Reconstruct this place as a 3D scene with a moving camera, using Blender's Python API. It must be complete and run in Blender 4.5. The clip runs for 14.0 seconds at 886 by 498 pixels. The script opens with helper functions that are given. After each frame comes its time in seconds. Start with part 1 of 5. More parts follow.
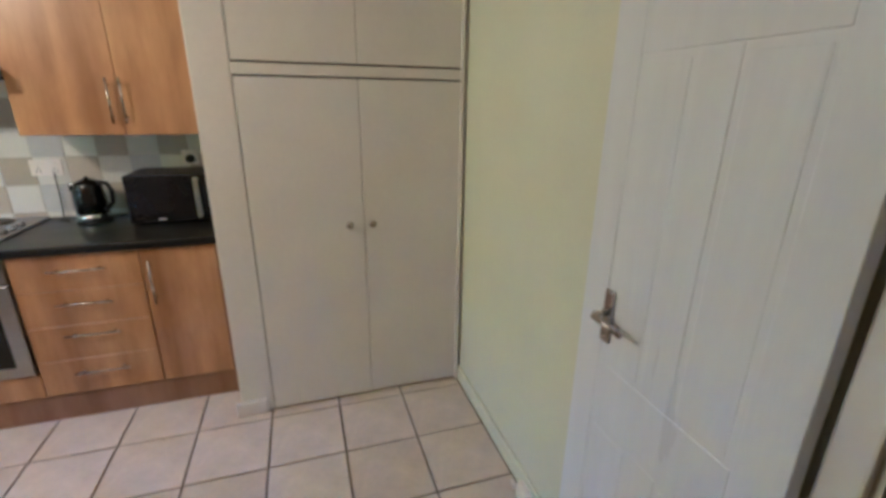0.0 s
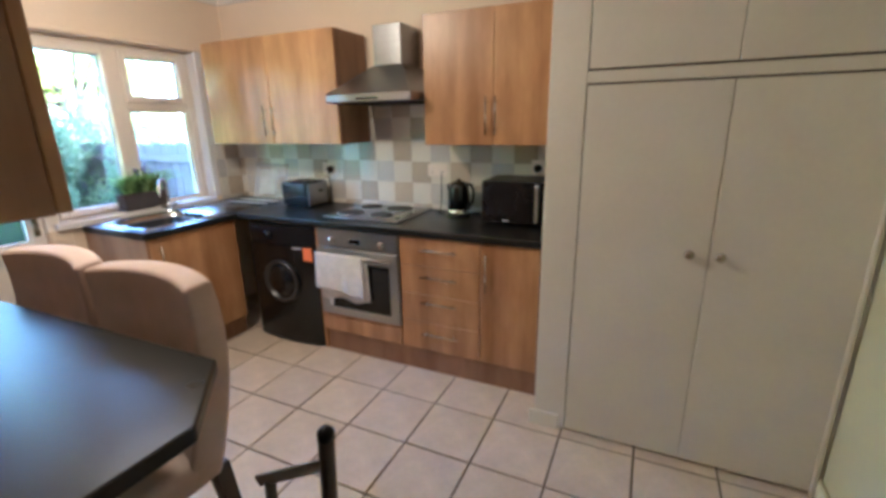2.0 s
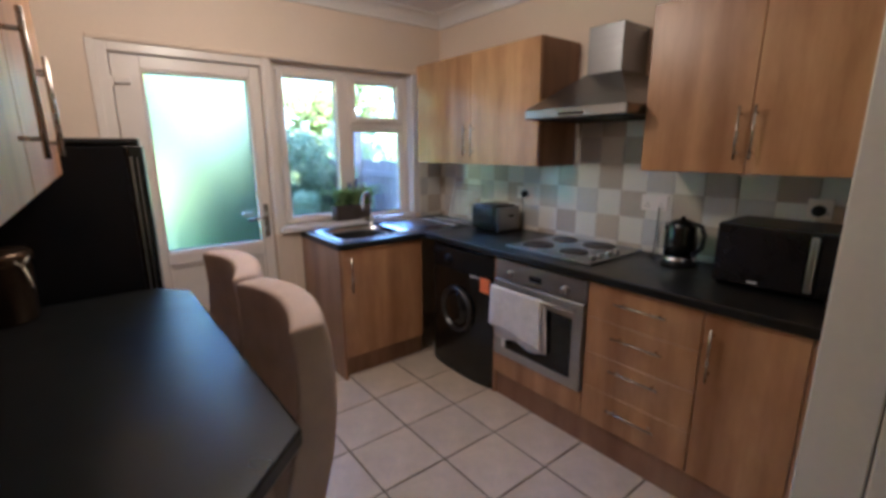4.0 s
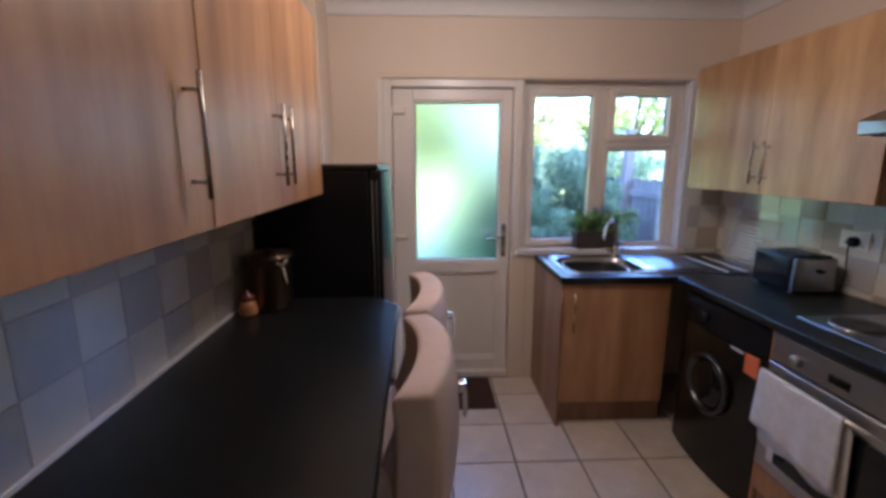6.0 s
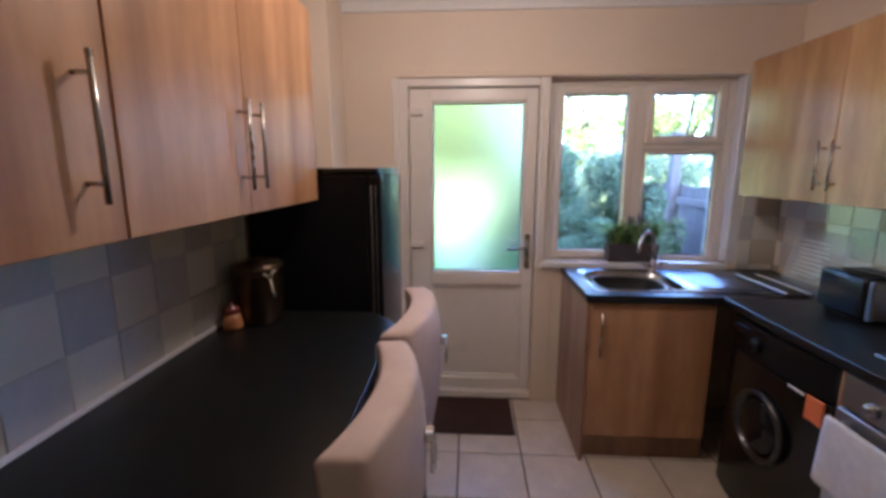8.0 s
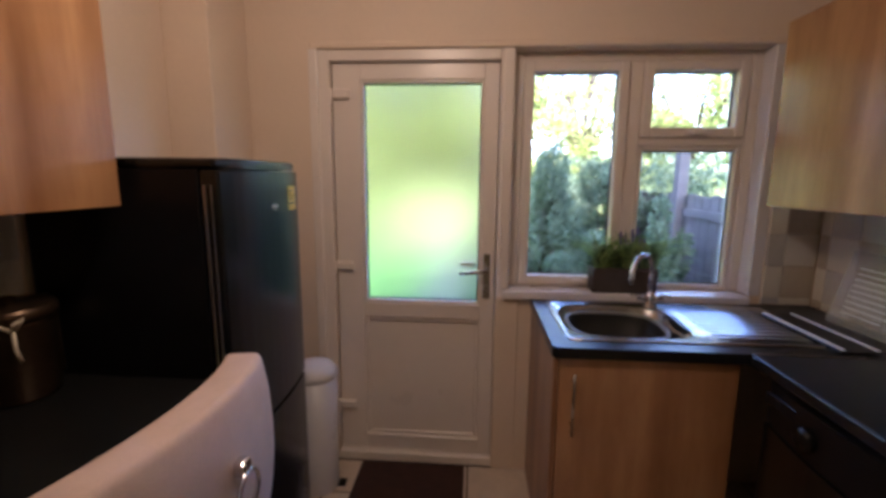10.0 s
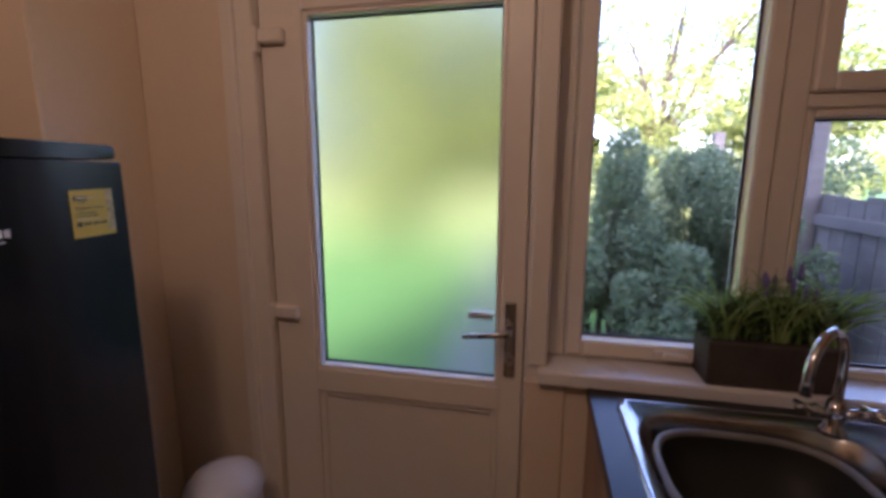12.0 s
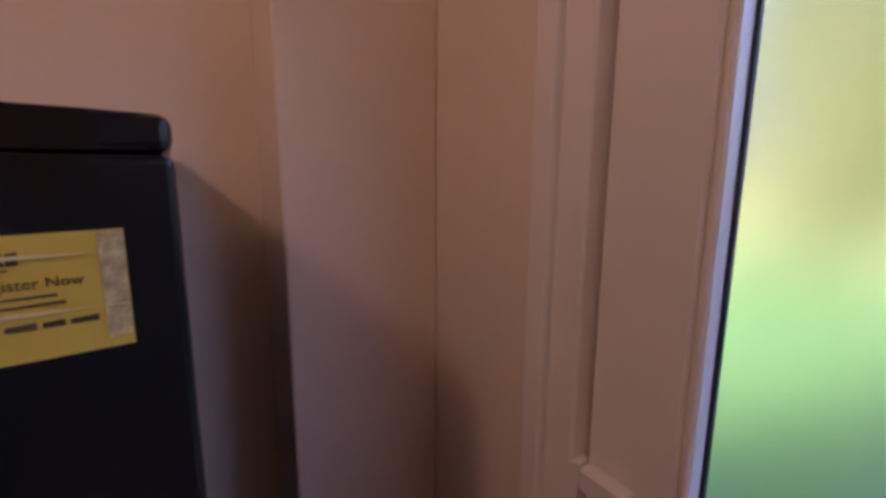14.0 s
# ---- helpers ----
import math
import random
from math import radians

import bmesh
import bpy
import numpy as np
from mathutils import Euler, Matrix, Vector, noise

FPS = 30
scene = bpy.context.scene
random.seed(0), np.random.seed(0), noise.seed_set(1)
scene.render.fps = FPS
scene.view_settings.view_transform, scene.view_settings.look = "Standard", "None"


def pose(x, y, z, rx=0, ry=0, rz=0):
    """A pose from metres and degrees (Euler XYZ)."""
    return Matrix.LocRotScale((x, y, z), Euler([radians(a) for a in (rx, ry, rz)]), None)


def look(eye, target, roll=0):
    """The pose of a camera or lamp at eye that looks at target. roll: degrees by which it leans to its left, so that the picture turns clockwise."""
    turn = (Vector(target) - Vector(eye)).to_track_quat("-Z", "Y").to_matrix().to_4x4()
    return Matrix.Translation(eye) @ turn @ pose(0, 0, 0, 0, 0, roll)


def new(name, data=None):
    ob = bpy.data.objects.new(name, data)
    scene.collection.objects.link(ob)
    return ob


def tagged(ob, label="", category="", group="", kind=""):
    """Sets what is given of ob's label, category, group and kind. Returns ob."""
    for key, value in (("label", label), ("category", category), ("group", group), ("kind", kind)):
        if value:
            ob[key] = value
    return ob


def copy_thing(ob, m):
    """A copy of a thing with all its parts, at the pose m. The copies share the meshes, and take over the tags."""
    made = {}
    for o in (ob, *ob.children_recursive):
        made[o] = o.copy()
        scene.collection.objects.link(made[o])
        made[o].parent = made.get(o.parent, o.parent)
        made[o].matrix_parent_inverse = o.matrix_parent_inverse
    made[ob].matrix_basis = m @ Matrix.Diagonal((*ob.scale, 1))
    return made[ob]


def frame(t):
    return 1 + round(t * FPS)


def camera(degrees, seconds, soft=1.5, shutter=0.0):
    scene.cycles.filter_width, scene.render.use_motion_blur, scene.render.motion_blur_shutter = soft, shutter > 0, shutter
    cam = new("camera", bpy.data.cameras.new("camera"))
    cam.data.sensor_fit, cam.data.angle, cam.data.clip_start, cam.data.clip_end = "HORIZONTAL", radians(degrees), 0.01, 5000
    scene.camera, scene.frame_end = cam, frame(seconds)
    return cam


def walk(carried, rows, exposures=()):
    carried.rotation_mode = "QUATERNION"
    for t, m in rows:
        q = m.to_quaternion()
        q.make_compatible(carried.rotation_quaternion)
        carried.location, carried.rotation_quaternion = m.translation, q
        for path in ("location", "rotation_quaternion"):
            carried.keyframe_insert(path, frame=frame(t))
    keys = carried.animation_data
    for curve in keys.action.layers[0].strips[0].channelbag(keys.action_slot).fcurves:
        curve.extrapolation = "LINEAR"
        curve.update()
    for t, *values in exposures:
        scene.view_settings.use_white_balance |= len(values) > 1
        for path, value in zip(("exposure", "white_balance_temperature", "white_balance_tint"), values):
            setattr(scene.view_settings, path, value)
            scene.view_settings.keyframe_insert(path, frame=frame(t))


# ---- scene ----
cam = camera(90.4, 14.0, soft=3.6)
PATH = [
    (0, (3.312, -0.839, 1.557), (3.893, 0.967, 0.922), 0.7),
    (0.5, (3.383, -0.757, 1.53), (3.548, 1.136, 0.903), 0.4),
    (1, (3.378, -0.724, 1.503), (3.116, 1.168, 0.91), 1.1),
    (1.5, (3.353, -0.73, 1.505), (2.811, 1.11, 0.938), 0.3),
    (2, (3.33, -0.698, 1.514), (2.517, 1.043, 0.961), -1.0),
    (2.5, (3.282, -0.634, 1.509), (2.356, 1.057, 0.976), -1.0),
    (2.7, (3.25, -0.607, 1.51), (2.301, 1.074, 0.989), -0.7),
    (4.8, (3.099, -0.112, 1.483), (1.318, 0.681, 1.037), -0.6),
    (5, (3.063, -0.084, 1.499), (1.257, 0.645, 1.044), -0.8),
    (5.5, (3.02, -0.024, 1.52), (1.114, 0.412, 1.1), -1.4),
    (6, (3.035, 0.061, 1.55), (1.075, 0.141, 1.158), 0.0),
    (6.5, (3.06, 0.117, 1.573), (1.097, 0.037, 1.2), -0.1),
    (7, (3.062, 0.14, 1.577), (1.098, 0.017, 1.224), 0.6),
    (7.5, (2.993, 0.175, 1.547), (1.032, 0.017, 1.189), 0.0),
    (8, (2.841, 0.224, 1.536), (0.878, 0.111, 1.173), 0.0),
    (8.2, (2.789, 0.247, 1.537), (0.822, 0.176, 1.178), 0.1),
    (10.3, (2.029, 0.563, 1.489), (0.062, 0.411, 1.16), 0.6),
    (10.5, (1.928, 0.575, 1.512), (-0.035, 0.415, 1.162), 0.3),
    (11, (1.708, 0.648, 1.487), (-0.253, 0.445, 1.149), 0.1),
    (11.5, (1.501, 0.697, 1.492), (-0.45, 0.408, 1.162), 0.6),
    (12, (1.267, 0.664, 1.486), (-0.66, 0.251, 1.145), 0.2),
    (12.5, (1.076, 0.598, 1.486), (-0.814, 0.047, 1.132), -0.0),
    (13, (0.836, 0.505, 1.495), (-0.849, -0.502, 1.113), -0.3),
    (13.5, (0.679, 0.405, 1.483), (-0.726, -0.972, 1.123), -0.5),
    (14, (0.548, 0.252, 1.494), (-0.488, -1.425, 1.154), 0.3),
]
EXPOSURES = [(0, 5.65, 4400, 9), (2.7, 5.3, 4600, 10), (5, 4.3, 4500, 21), (8, 4.4, 4600, 23), (10.5, 3.7, 5400, 31), (11.5, 3.4, 5500, 35), (12.5, 3.1, 6100, 42), (13, 3.15, 6600, 50), (14, 3.4, 5700, 54)]
walk(cam, [(t, look(eye, target, roll)) for t, eye, target, roll in PATH], EXPOSURES)

# ---- light ----
SUN_DIR = Vector((0.66, -0.20, 0.72)).normalized()      # towards the sun, behind the house
world = bpy.data.worlds.new("world")
scene.world = world
world.use_nodes = True
wn = world.node_tree
sky = wn.nodes.new("ShaderNodeTexSky")
sky.sky_type = "NISHITA"
sky.sun_disc = False
sky.dust_density = 2.0
sky.sun_elevation = math.asin(SUN_DIR.z)
sky.sun_rotation = math.atan2(SUN_DIR.x, SUN_DIR.y)
wn.nodes["Background"].inputs[1].default_value = 0.15
wn.links.new(sky.outputs[0], wn.nodes["Background"].inputs[0])

sun = new("sun", bpy.data.lights.new("sun", "SUN"))
sun.data.energy = 2.0
sun.data.angle = radians(0.5)
sun.data.color = (1.0, 0.93, 0.82)
sun.matrix_world = look(SUN_DIR * 20, (0, 0, 0))

lamp = new("ceiling_bulb", bpy.data.lights.new("ceiling_bulb", "POINT"))
lamp.data.energy = 1.25
lamp.data.color = (1.0, 0.71, 0.39)
lamp.data.shadow_soft_size = 0.09
lamp.location = (1.4, 0.3, 2.33)


# ---- materials ----
def nodes_of(name):
    m = bpy.data.materials.new(name)
    m.use_nodes = True
    t = m.node_tree
    return m, t, t.nodes["Principled BSDF"]


def ramp(t, fac, stops):
    r = t.nodes.new("ShaderNodeValToRGB")
    while len(r.color_ramp.elements) < len(stops):
        r.color_ramp.elements.new(0.5)
    for e, (p, c) in zip(r.color_ramp.elements, stops):
        e.position, e.color = p, (*c, 1)
    t.links.new(fac, r.inputs[0])
    return r.outputs[0]


def noise_at(t, scale, stretch=(1, 1, 1), detail=4.0, rough=0.55, source="Object"):
    co = t.nodes.new("ShaderNodeTexCoord")
    mp = t.nodes.new("ShaderNodeMapping")
    mp.inputs["Scale"].default_value = stretch
    t.links.new(co.outputs[source], mp.inputs[0])
    n = t.nodes.new("ShaderNodeTexNoise")
    n.inputs["Scale"].default_value = scale
    n.inputs["Detail"].default_value = detail
    n.inputs["Roughness"].default_value = rough
    t.links.new(mp.outputs[0], n.inputs["Vector"])
    return n.outputs["Fac"]


def mixed(t, a, b, fac, mode="MULTIPLY"):
    m = t.nodes.new("ShaderNodeMix")
    m.data_type, m.blend_type = "RGBA", mode
    m.inputs[0].default_value = fac if isinstance(fac, float) else 0.5
    if not isinstance(fac, float):
        t.links.new(fac, m.inputs[0])
    t.links.new(a, m.inputs[6])
    t.links.new(b, m.inputs[7])
    return m.outputs[2]


def bumped(t, p, height, strength, distance):
    b = t.nodes.new("ShaderNodeBump")
    b.inputs["Strength"].default_value = strength
    b.inputs["Distance"].default_value = distance
    t.links.new(height, b.inputs["Height"])
    t.links.new(b.outputs[0], p.inputs["Normal"])


def tone(c, k):
    return tuple(min(1.0, v * k) for v in c)


def surface(name, colour, rough=0.5, metal=0.0, scale=8.0, vary=0.12, grain=90.0, bump=0.15, depth=0.002, stretch=(1, 1, 1), by_object=0.0, coat=0.0):
    """A painted, plastic, metal or cloth surface with slow and fine variation."""
    m, t, p = nodes_of(name)
    slow = noise_at(t, scale, stretch)
    c = ramp(t, slow, [(0.3, tone(colour, 1 - vary)), (0.7, tone(colour, 1 + vary * 0.6))])
    fine = noise_at(t, grain, stretch, 3.0)
    c = mixed(t, c, ramp(t, fine, [(0.25, tone((1, 1, 1), 1 - vary * 0.8)), (0.75, (1, 1, 1))]), 1.0)
    if by_object:
        info = t.nodes.new("ShaderNodeObjectInfo")
        c = mixed(t, c, ramp(t, info.outputs["Random"], [(0, tone((1, 1, 1), 1 - by_object)), (1, (1, 1, 1))]), 1.0)
    t.links.new(c, p.inputs["Base Color"])
    rr = t.nodes.new("ShaderNodeMapRange")
    rr.inputs[3].default_value, rr.inputs[4].default_value = max(0.02, rough - 0.08), min(1.0, rough + 0.08)
    t.links.new(slow, rr.inputs[0])
    t.links.new(rr.outputs[0], p.inputs["Roughness"])
    p.inputs["Metallic"].default_value = metal
    p.inputs["Coat Weight"].default_value = coat
    if bump:
        bumped(t, p, fine, bump, depth)
    return m


def wood(name, dark, light, across=9.0, along=0.35, rough=0.35):
    """Laminate with upright grain: broad strips and fine streaks."""
    m, t, p = nodes_of(name)
    strips = noise_at(t, across * 0.7, (1, 1, along * 0.25), 2.0, 0.5)
    streak = noise_at(t, across * 9, (1, 1, along * 0.1), 5.0, 0.65)
    figure = noise_at(t, across * 1.5, (1, 1, along * 0.9), 3.0, 0.6)
    c = ramp(t, strips, [(0.32, dark), (0.5, tuple((a + b) / 2 for a, b in zip(dark, light))), (0.68, light)])
    c = mixed(t, c, ramp(t, streak, [(0.3, (0.78, 0.73, 0.68)), (0.6, (1, 1, 1))]), 0.35)
    c = mixed(t, c, ramp(t, figure, [(0.35, (0.80, 0.74, 0.68)), (0.6, (1, 1, 1))]), 0.75)
    t.links.new(c, p.inputs["Base Color"])
    p.inputs["Roughness"].default_value = rough
    bumped(t, p, streak, 0.06, 0.001)
    return m


def flecked(name, base, fleck, rough=0.30):
    """Dark worktop laminate with pale flecks."""
    m, t, p = nodes_of(name)
    n = noise_at(t, 420.0, detail=2.0)
    c = ramp(t, n, [(0.60, base), (0.72, fleck)])
    slow = noise_at(t, 5.0)
    t.links.new(c, p.inputs["Base Color"])
    rr = t.nodes.new("ShaderNodeMapRange")
    rr.inputs[3].default_value, rr.inputs[4].default_value = rough - 0.07, rough + 0.1
    t.links.new(slow, rr.inputs[0])
    t.links.new(rr.outputs[0], p.inputs["Roughness"])
    bumped(t, p, noise_at(t, 260.0), 0.05, 0.001)
    return m


def clear_glass(name, tint=(1, 1, 1)):
    m = bpy.data.materials.new(name)
    m.use_nodes = True
    t = m.node_tree
    t.nodes.clear()
    out, mix = t.nodes.new("ShaderNodeOutputMaterial"), t.nodes.new("ShaderNodeMixShader")
    a, b, f = t.nodes.new("ShaderNodeBsdfTransparent"), t.nodes.new("ShaderNodeBsdfGlossy"), t.nodes.new("ShaderNodeFresnel")
    a.inputs[0].default_value = (*tint, 1)
    b.inputs["Roughness"].default_value = 0.02
    f.inputs[0].default_value = 1.45
    t.links.new(f.outputs[0], mix.inputs[0])
    t.links.new(a.outputs[0], mix.inputs[1])
    t.links.new(b.outputs[0], mix.inputs[2])
    t.links.new(mix.outputs[0], out.inputs[0])
    return m


def frosted_glass(name):
    m = bpy.data.materials.new(name)
    m.use_nodes = True
    t = m.node_tree
    t.nodes.clear()
    out, g = t.nodes.new("ShaderNodeOutputMaterial"), t.nodes.new("ShaderNodeBsdfRefraction")
    g.inputs["Roughness"].default_value = 0.5
    g.inputs["IOR"].default_value = 1.25
    g.inputs["Color"].default_value = (0.74, 0.76, 0.74, 1)
    t.links.new(g.outputs[0], out.inputs[0])
    return m


M_WALL = surface("wall_paint", (0.80, 0.67, 0.53), 0.75, scale=1.6, vary=0.05, grain=60, bump=0.25, depth=0.0015)
M_WALL_EAST = surface("pale_green_paint", (0.70, 0.70, 0.53), 0.7, scale=1.6, vary=0.05, grain=60, bump=0.25, depth=0.0015)
M_CEIL = surface("ceiling_paint", (0.82, 0.79, 0.76), 0.85, scale=2, vary=0.04, grain=50, bump=0.3, depth=0.002)
M_GLOSSWHITE = surface("white_gloss_paint", (0.80, 0.76, 0.70), 0.35, scale=3, vary=0.05, grain=40, bump=0.12, depth=0.001)
M_CUPBOARD = surface("off_white_eggshell", (0.78, 0.74, 0.69), 0.42, scale=2.5, vary=0.05, grain=45, bump=0.15, depth=0.001)
M_PVC = surface("white_plastic", (0.84, 0.77, 0.70), 0.3, scale=4, vary=0.03, grain=30, bump=0.03, depth=0.001)
M_DOORWHITE = surface("white_door_paint", (0.74, 0.76, 0.78), 0.3, scale=3, vary=0.04, grain=25, bump=0.12, depth=0.001, stretch=(4, 4, 0.5))
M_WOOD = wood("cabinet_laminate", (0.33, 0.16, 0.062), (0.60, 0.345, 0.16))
# same grain in darker tones, for bodies, end panels and the bar's support
M_WOOD_DARKER = wood("darker_cabinet_laminate", (0.26, 0.13, 0.06), (0.42, 0.23, 0.115))
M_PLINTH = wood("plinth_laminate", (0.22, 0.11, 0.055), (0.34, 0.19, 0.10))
M_WORKTOP = flecked("black_worktop", (0.009, 0.010, 0.010), (0.035, 0.035, 0.035))
M_TILE_FLOOR = surface("cream_floor_tile", (0.73, 0.62, 0.50), 0.32, scale=5, vary=0.14, grain=45, bump=0.12, depth=0.002, by_object=0.10)
M_GROUT = surface("brown_grout", (0.12, 0.085, 0.06), 0.95, scale=6, vary=0.3, grain=120, bump=0.4, depth=0.002)
M_TILE_PALE = surface("cream_wall_tile", (0.80, 0.77, 0.69), 0.16, scale=7, vary=0.06, grain=20, bump=0.1, depth=0.002, by_object=0.08)
M_TILE_BEIGE = surface("beige_wall_tile", (0.58, 0.51, 0.41), 0.16, scale=7, vary=0.10, grain=20, bump=0.1, depth=0.002, by_object=0.14)
M_TILE_GREY = surface("grey_green_wall_tile", (0.66, 0.65, 0.64), 0.16, scale=7, vary=0.10, grain=20, bump=0.1, depth=0.002, by_object=0.14)
M_GROUT_PALE = surface("pale_grout", (0.72, 0.68, 0.61), 0.9, scale=9, vary=0.15, grain=140, bump=0.2)
M_STEEL = surface("brushed_steel", (0.45, 0.44, 0.42), 0.32, 1.0, scale=3, vary=0.06, grain=260, bump=0.06, depth=0.0005, stretch=(1, 1, 12))
M_HOOD = surface("hood_steel", (0.30, 0.30, 0.31), 0.30, 1.0, scale=3, vary=0.06, grain=260, bump=0.06, depth=0.0005, stretch=(1, 1, 12))
M_STEEL_SINK = surface("sink_steel", (0.56, 0.56, 0.56), 0.24, 1.0, scale=6, vary=0.06, grain=220, bump=0.05, depth=0.0005)
M_CHROME = surface("chrome", (0.72, 0.72, 0.72), 0.08, 1.0, scale=6, vary=0.03, grain=60, bump=0.0)
M_HANDLE = surface("satin_nickel", (0.46, 0.42, 0.37), 0.26, 1.0, scale=20, vary=0.05, grain=200, bump=0.0)
M_BLACK = surface("black_gloss_enamel", (0.006, 0.007, 0.007), 0.22, scale=4, vary=0.2, grain=150, bump=0.03, depth=0.0005)
M_BLACK_SATIN = surface("black_satin_plastic", (0.008, 0.008, 0.009), 0.35, scale=6, vary=0.2, grain=200, bump=0.05, depth=0.0005)
M_DARKGLASS = surface("dark_oven_glass", (0.01, 0.01, 0.011), 0.06, scale=5, vary=0.1, grain=50, bump=0.0)
M_FABRIC = surface("beige_suede_cloth", (0.64, 0.50, 0.43), 0.9, scale=7, vary=0.14, grain=320, bump=0.35, depth=0.001)
M_DARKWOOD = surface("dark_stained_wood", (0.035, 0.017, 0.012), 0.35, scale=10, vary=0.3, grain=80, bump=0.1, stretch=(6, 6, 0.6))
M_TOWEL = surface("white_terry_cloth", (0.76, 0.72, 0.68), 0.95, scale=30, vary=0.10, grain=420, bump=0.8, depth=0.003)
M_MAT = surface("brown_doormat", (0.055, 0.022, 0.016), 0.95, scale=30, vary=0.3, grain=500, bump=0.9, depth=0.004)
# near-black put in for unlit hollows (hall, gaps, slots, pin holes); hood filter too
M_UNLIT = surface("unlit_dark", (0.05, 0.04, 0.035), 0.9, scale=3, vary=0.2, grain=60, bump=0.1)
M_CLEAR = clear_glass("window_glass")
M_FROST = frosted_glass("frosted_glass")
M_RUBBER = surface("black_rubber", (0.02, 0.02, 0.03), 0.6, scale=10, vary=0.1, grain=100, bump=0.05)
M_ORANGE = surface("orange_sticker", (0.80, 0.20, 0.05), 0.45, scale=20, vary=0.06, grain=90, bump=0.05)
M_YELLOW = surface("yellow_sticker", (0.78, 0.56, 0.07), 0.45, scale=20, vary=0.05, grain=90, bump=0.1)
M_INK = surface("dark_ink", (0.10, 0.09, 0.04), 0.7, scale=20, vary=0.1, grain=90, bump=0.0)
M_WHITEMARK = surface("white_print_and_glint", (0.75, 0.75, 0.75), 0.5, scale=20, vary=0.05, grain=90, bump=0.0)
M_BIN = surface("white_enamel_bin", (0.72, 0.72, 0.74), 0.3, scale=5, vary=0.04, grain=60, bump=0.04)
M_PLANTER = surface("slate_brown_planter", (0.075, 0.06, 0.055), 0.8, scale=12, vary=0.25, grain=120, bump=0.3)
M_SILL = surface("white_sill_gloss", (0.80, 0.78, 0.80), 0.3, scale=3, vary=0.05, grain=40, bump=0.06)
M_RING = surface("dull_grey_ring", (0.10, 0.10, 0.105), 0.3, 0.8, scale=9, vary=0.1, grain=90, bump=0.03)
M_PLATE = surface("hotplate_iron", (0.035, 0.032, 0.03), 0.5, scale=12, vary=0.2, grain=160, bump=0.1)
M_JAR = surface("bronze_tin", (0.16, 0.11, 0.07), 0.3, 0.85, scale=9, vary=0.2, grain=90, bump=0.08)
M_RIBBON = surface("cream_ribbon", (0.72, 0.64, 0.5), 0.6, scale=20, vary=0.1, grain=160, bump=0.1)
M_RED = surface("red_glaze", (0.22, 0.05, 0.04), 0.25, scale=14, vary=0.15, grain=80, bump=0.05)
M_AMBER = surface("amber_glaze", (0.62, 0.27, 0.10), 0.3, scale=30, vary=0.3, grain=80, bump=0.05)

for m, level in ((M_BLACK_SATIN, 0.22), (M_WORKTOP, 0.38), (M_DARKGLASS, 0.35), (M_UNLIT, 0.2)):
    m.node_tree.nodes["Principled BSDF"].inputs["Specular IOR Level"].default_value = level

# ---- building helpers ----
BASE = {}


def thing(name, at, label, category, group="", kind=""):
    ob = new(name)
    ob.location = at
    ob.empty_display_size = 0.05
    BASE[ob.name] = Vector(at)
    return tagged(ob, label, category, group, kind)


def part(name, bm, mat, parent=None, label="", smooth=False):
    """One mesh from a bmesh in world places, under its thing or part."""
    base = BASE[parent.name] if parent else Vector((0, 0, 0))
    if base.length:
        bm.transform(Matrix.Translation(-base))
    bmesh.ops.recalc_face_normals(bm, faces=bm.faces)
    me = bpy.data.meshes.new(name)
    bm.to_mesh(me)
    bm.free()
    if smooth:
        for f in me.polygons:
            f.use_smooth = True
    me.materials.append(mat)
    ob = new(name, me)
    if parent:
        ob.parent = parent
    BASE[ob.name] = base
    if label:
        ob["label"] = label
    return ob


def box(x0, y0, z0, x1, y1, z1, bevel=0.0, seg=1, bm=None):
    b = bm or bmesh.new()
    r = bmesh.ops.create_cube(b, size=1.0, matrix=Matrix.Translation(((x0 + x1) / 2, (y0 + y1) / 2, (z0 + z1) / 2)) @ Matrix.Diagonal((x1 - x0, y1 - y0, z1 - z0, 1)))
    if bevel:
        es = list({e for v in r["verts"] for e in v.link_edges})
        bmesh.ops.bevel(b, geom=es, offset=bevel, segments=seg, profile=0.5, affect="EDGES")
    return b


def rod(a, b, r, r2=None, n=12, bm=None):
    m = bm or bmesh.new()
    a, b = Vector(a), Vector(b)
    d = b - a
    q = d.to_track_quat("Z", "Y").to_matrix().to_4x4()
    bmesh.ops.create_cone(m, cap_ends=True, segments=n, radius1=r, radius2=r if r2 is None else r2, depth=d.length, matrix=Matrix.Translation((a + b) / 2) @ q)
    return m


def tube(points, r, n=8, bm=None):
    """A round bar along points."""
    m = bm or bmesh.new()
    pts = [Vector(p) for p in points]
    rings = []
    side = None
    for i, p in enumerate(pts):
        d = (pts[min(i + 1, len(pts) - 1)] - pts[max(i - 1, 0)]).normalized()
        if side is None:
            side = d.orthogonal().normalized()
        side = (side - d * side.dot(d)).normalized()
        up = d.cross(side)
        rr = r[i] if isinstance(r, (list, tuple)) else r
        rings.append([m.verts.new(p + (side * math.cos(2 * math.pi * k / n) + up * math.sin(2 * math.pi * k / n)) * rr) for k in range(n)])
    for a, b in zip(rings, rings[1:]):
        for k in range(n):
            m.faces.new((a[k], a[(k + 1) % n], b[(k + 1) % n], b[k]))
    m.faces.new(rings[0][::-1])
    m.faces.new(rings[-1])
    return m


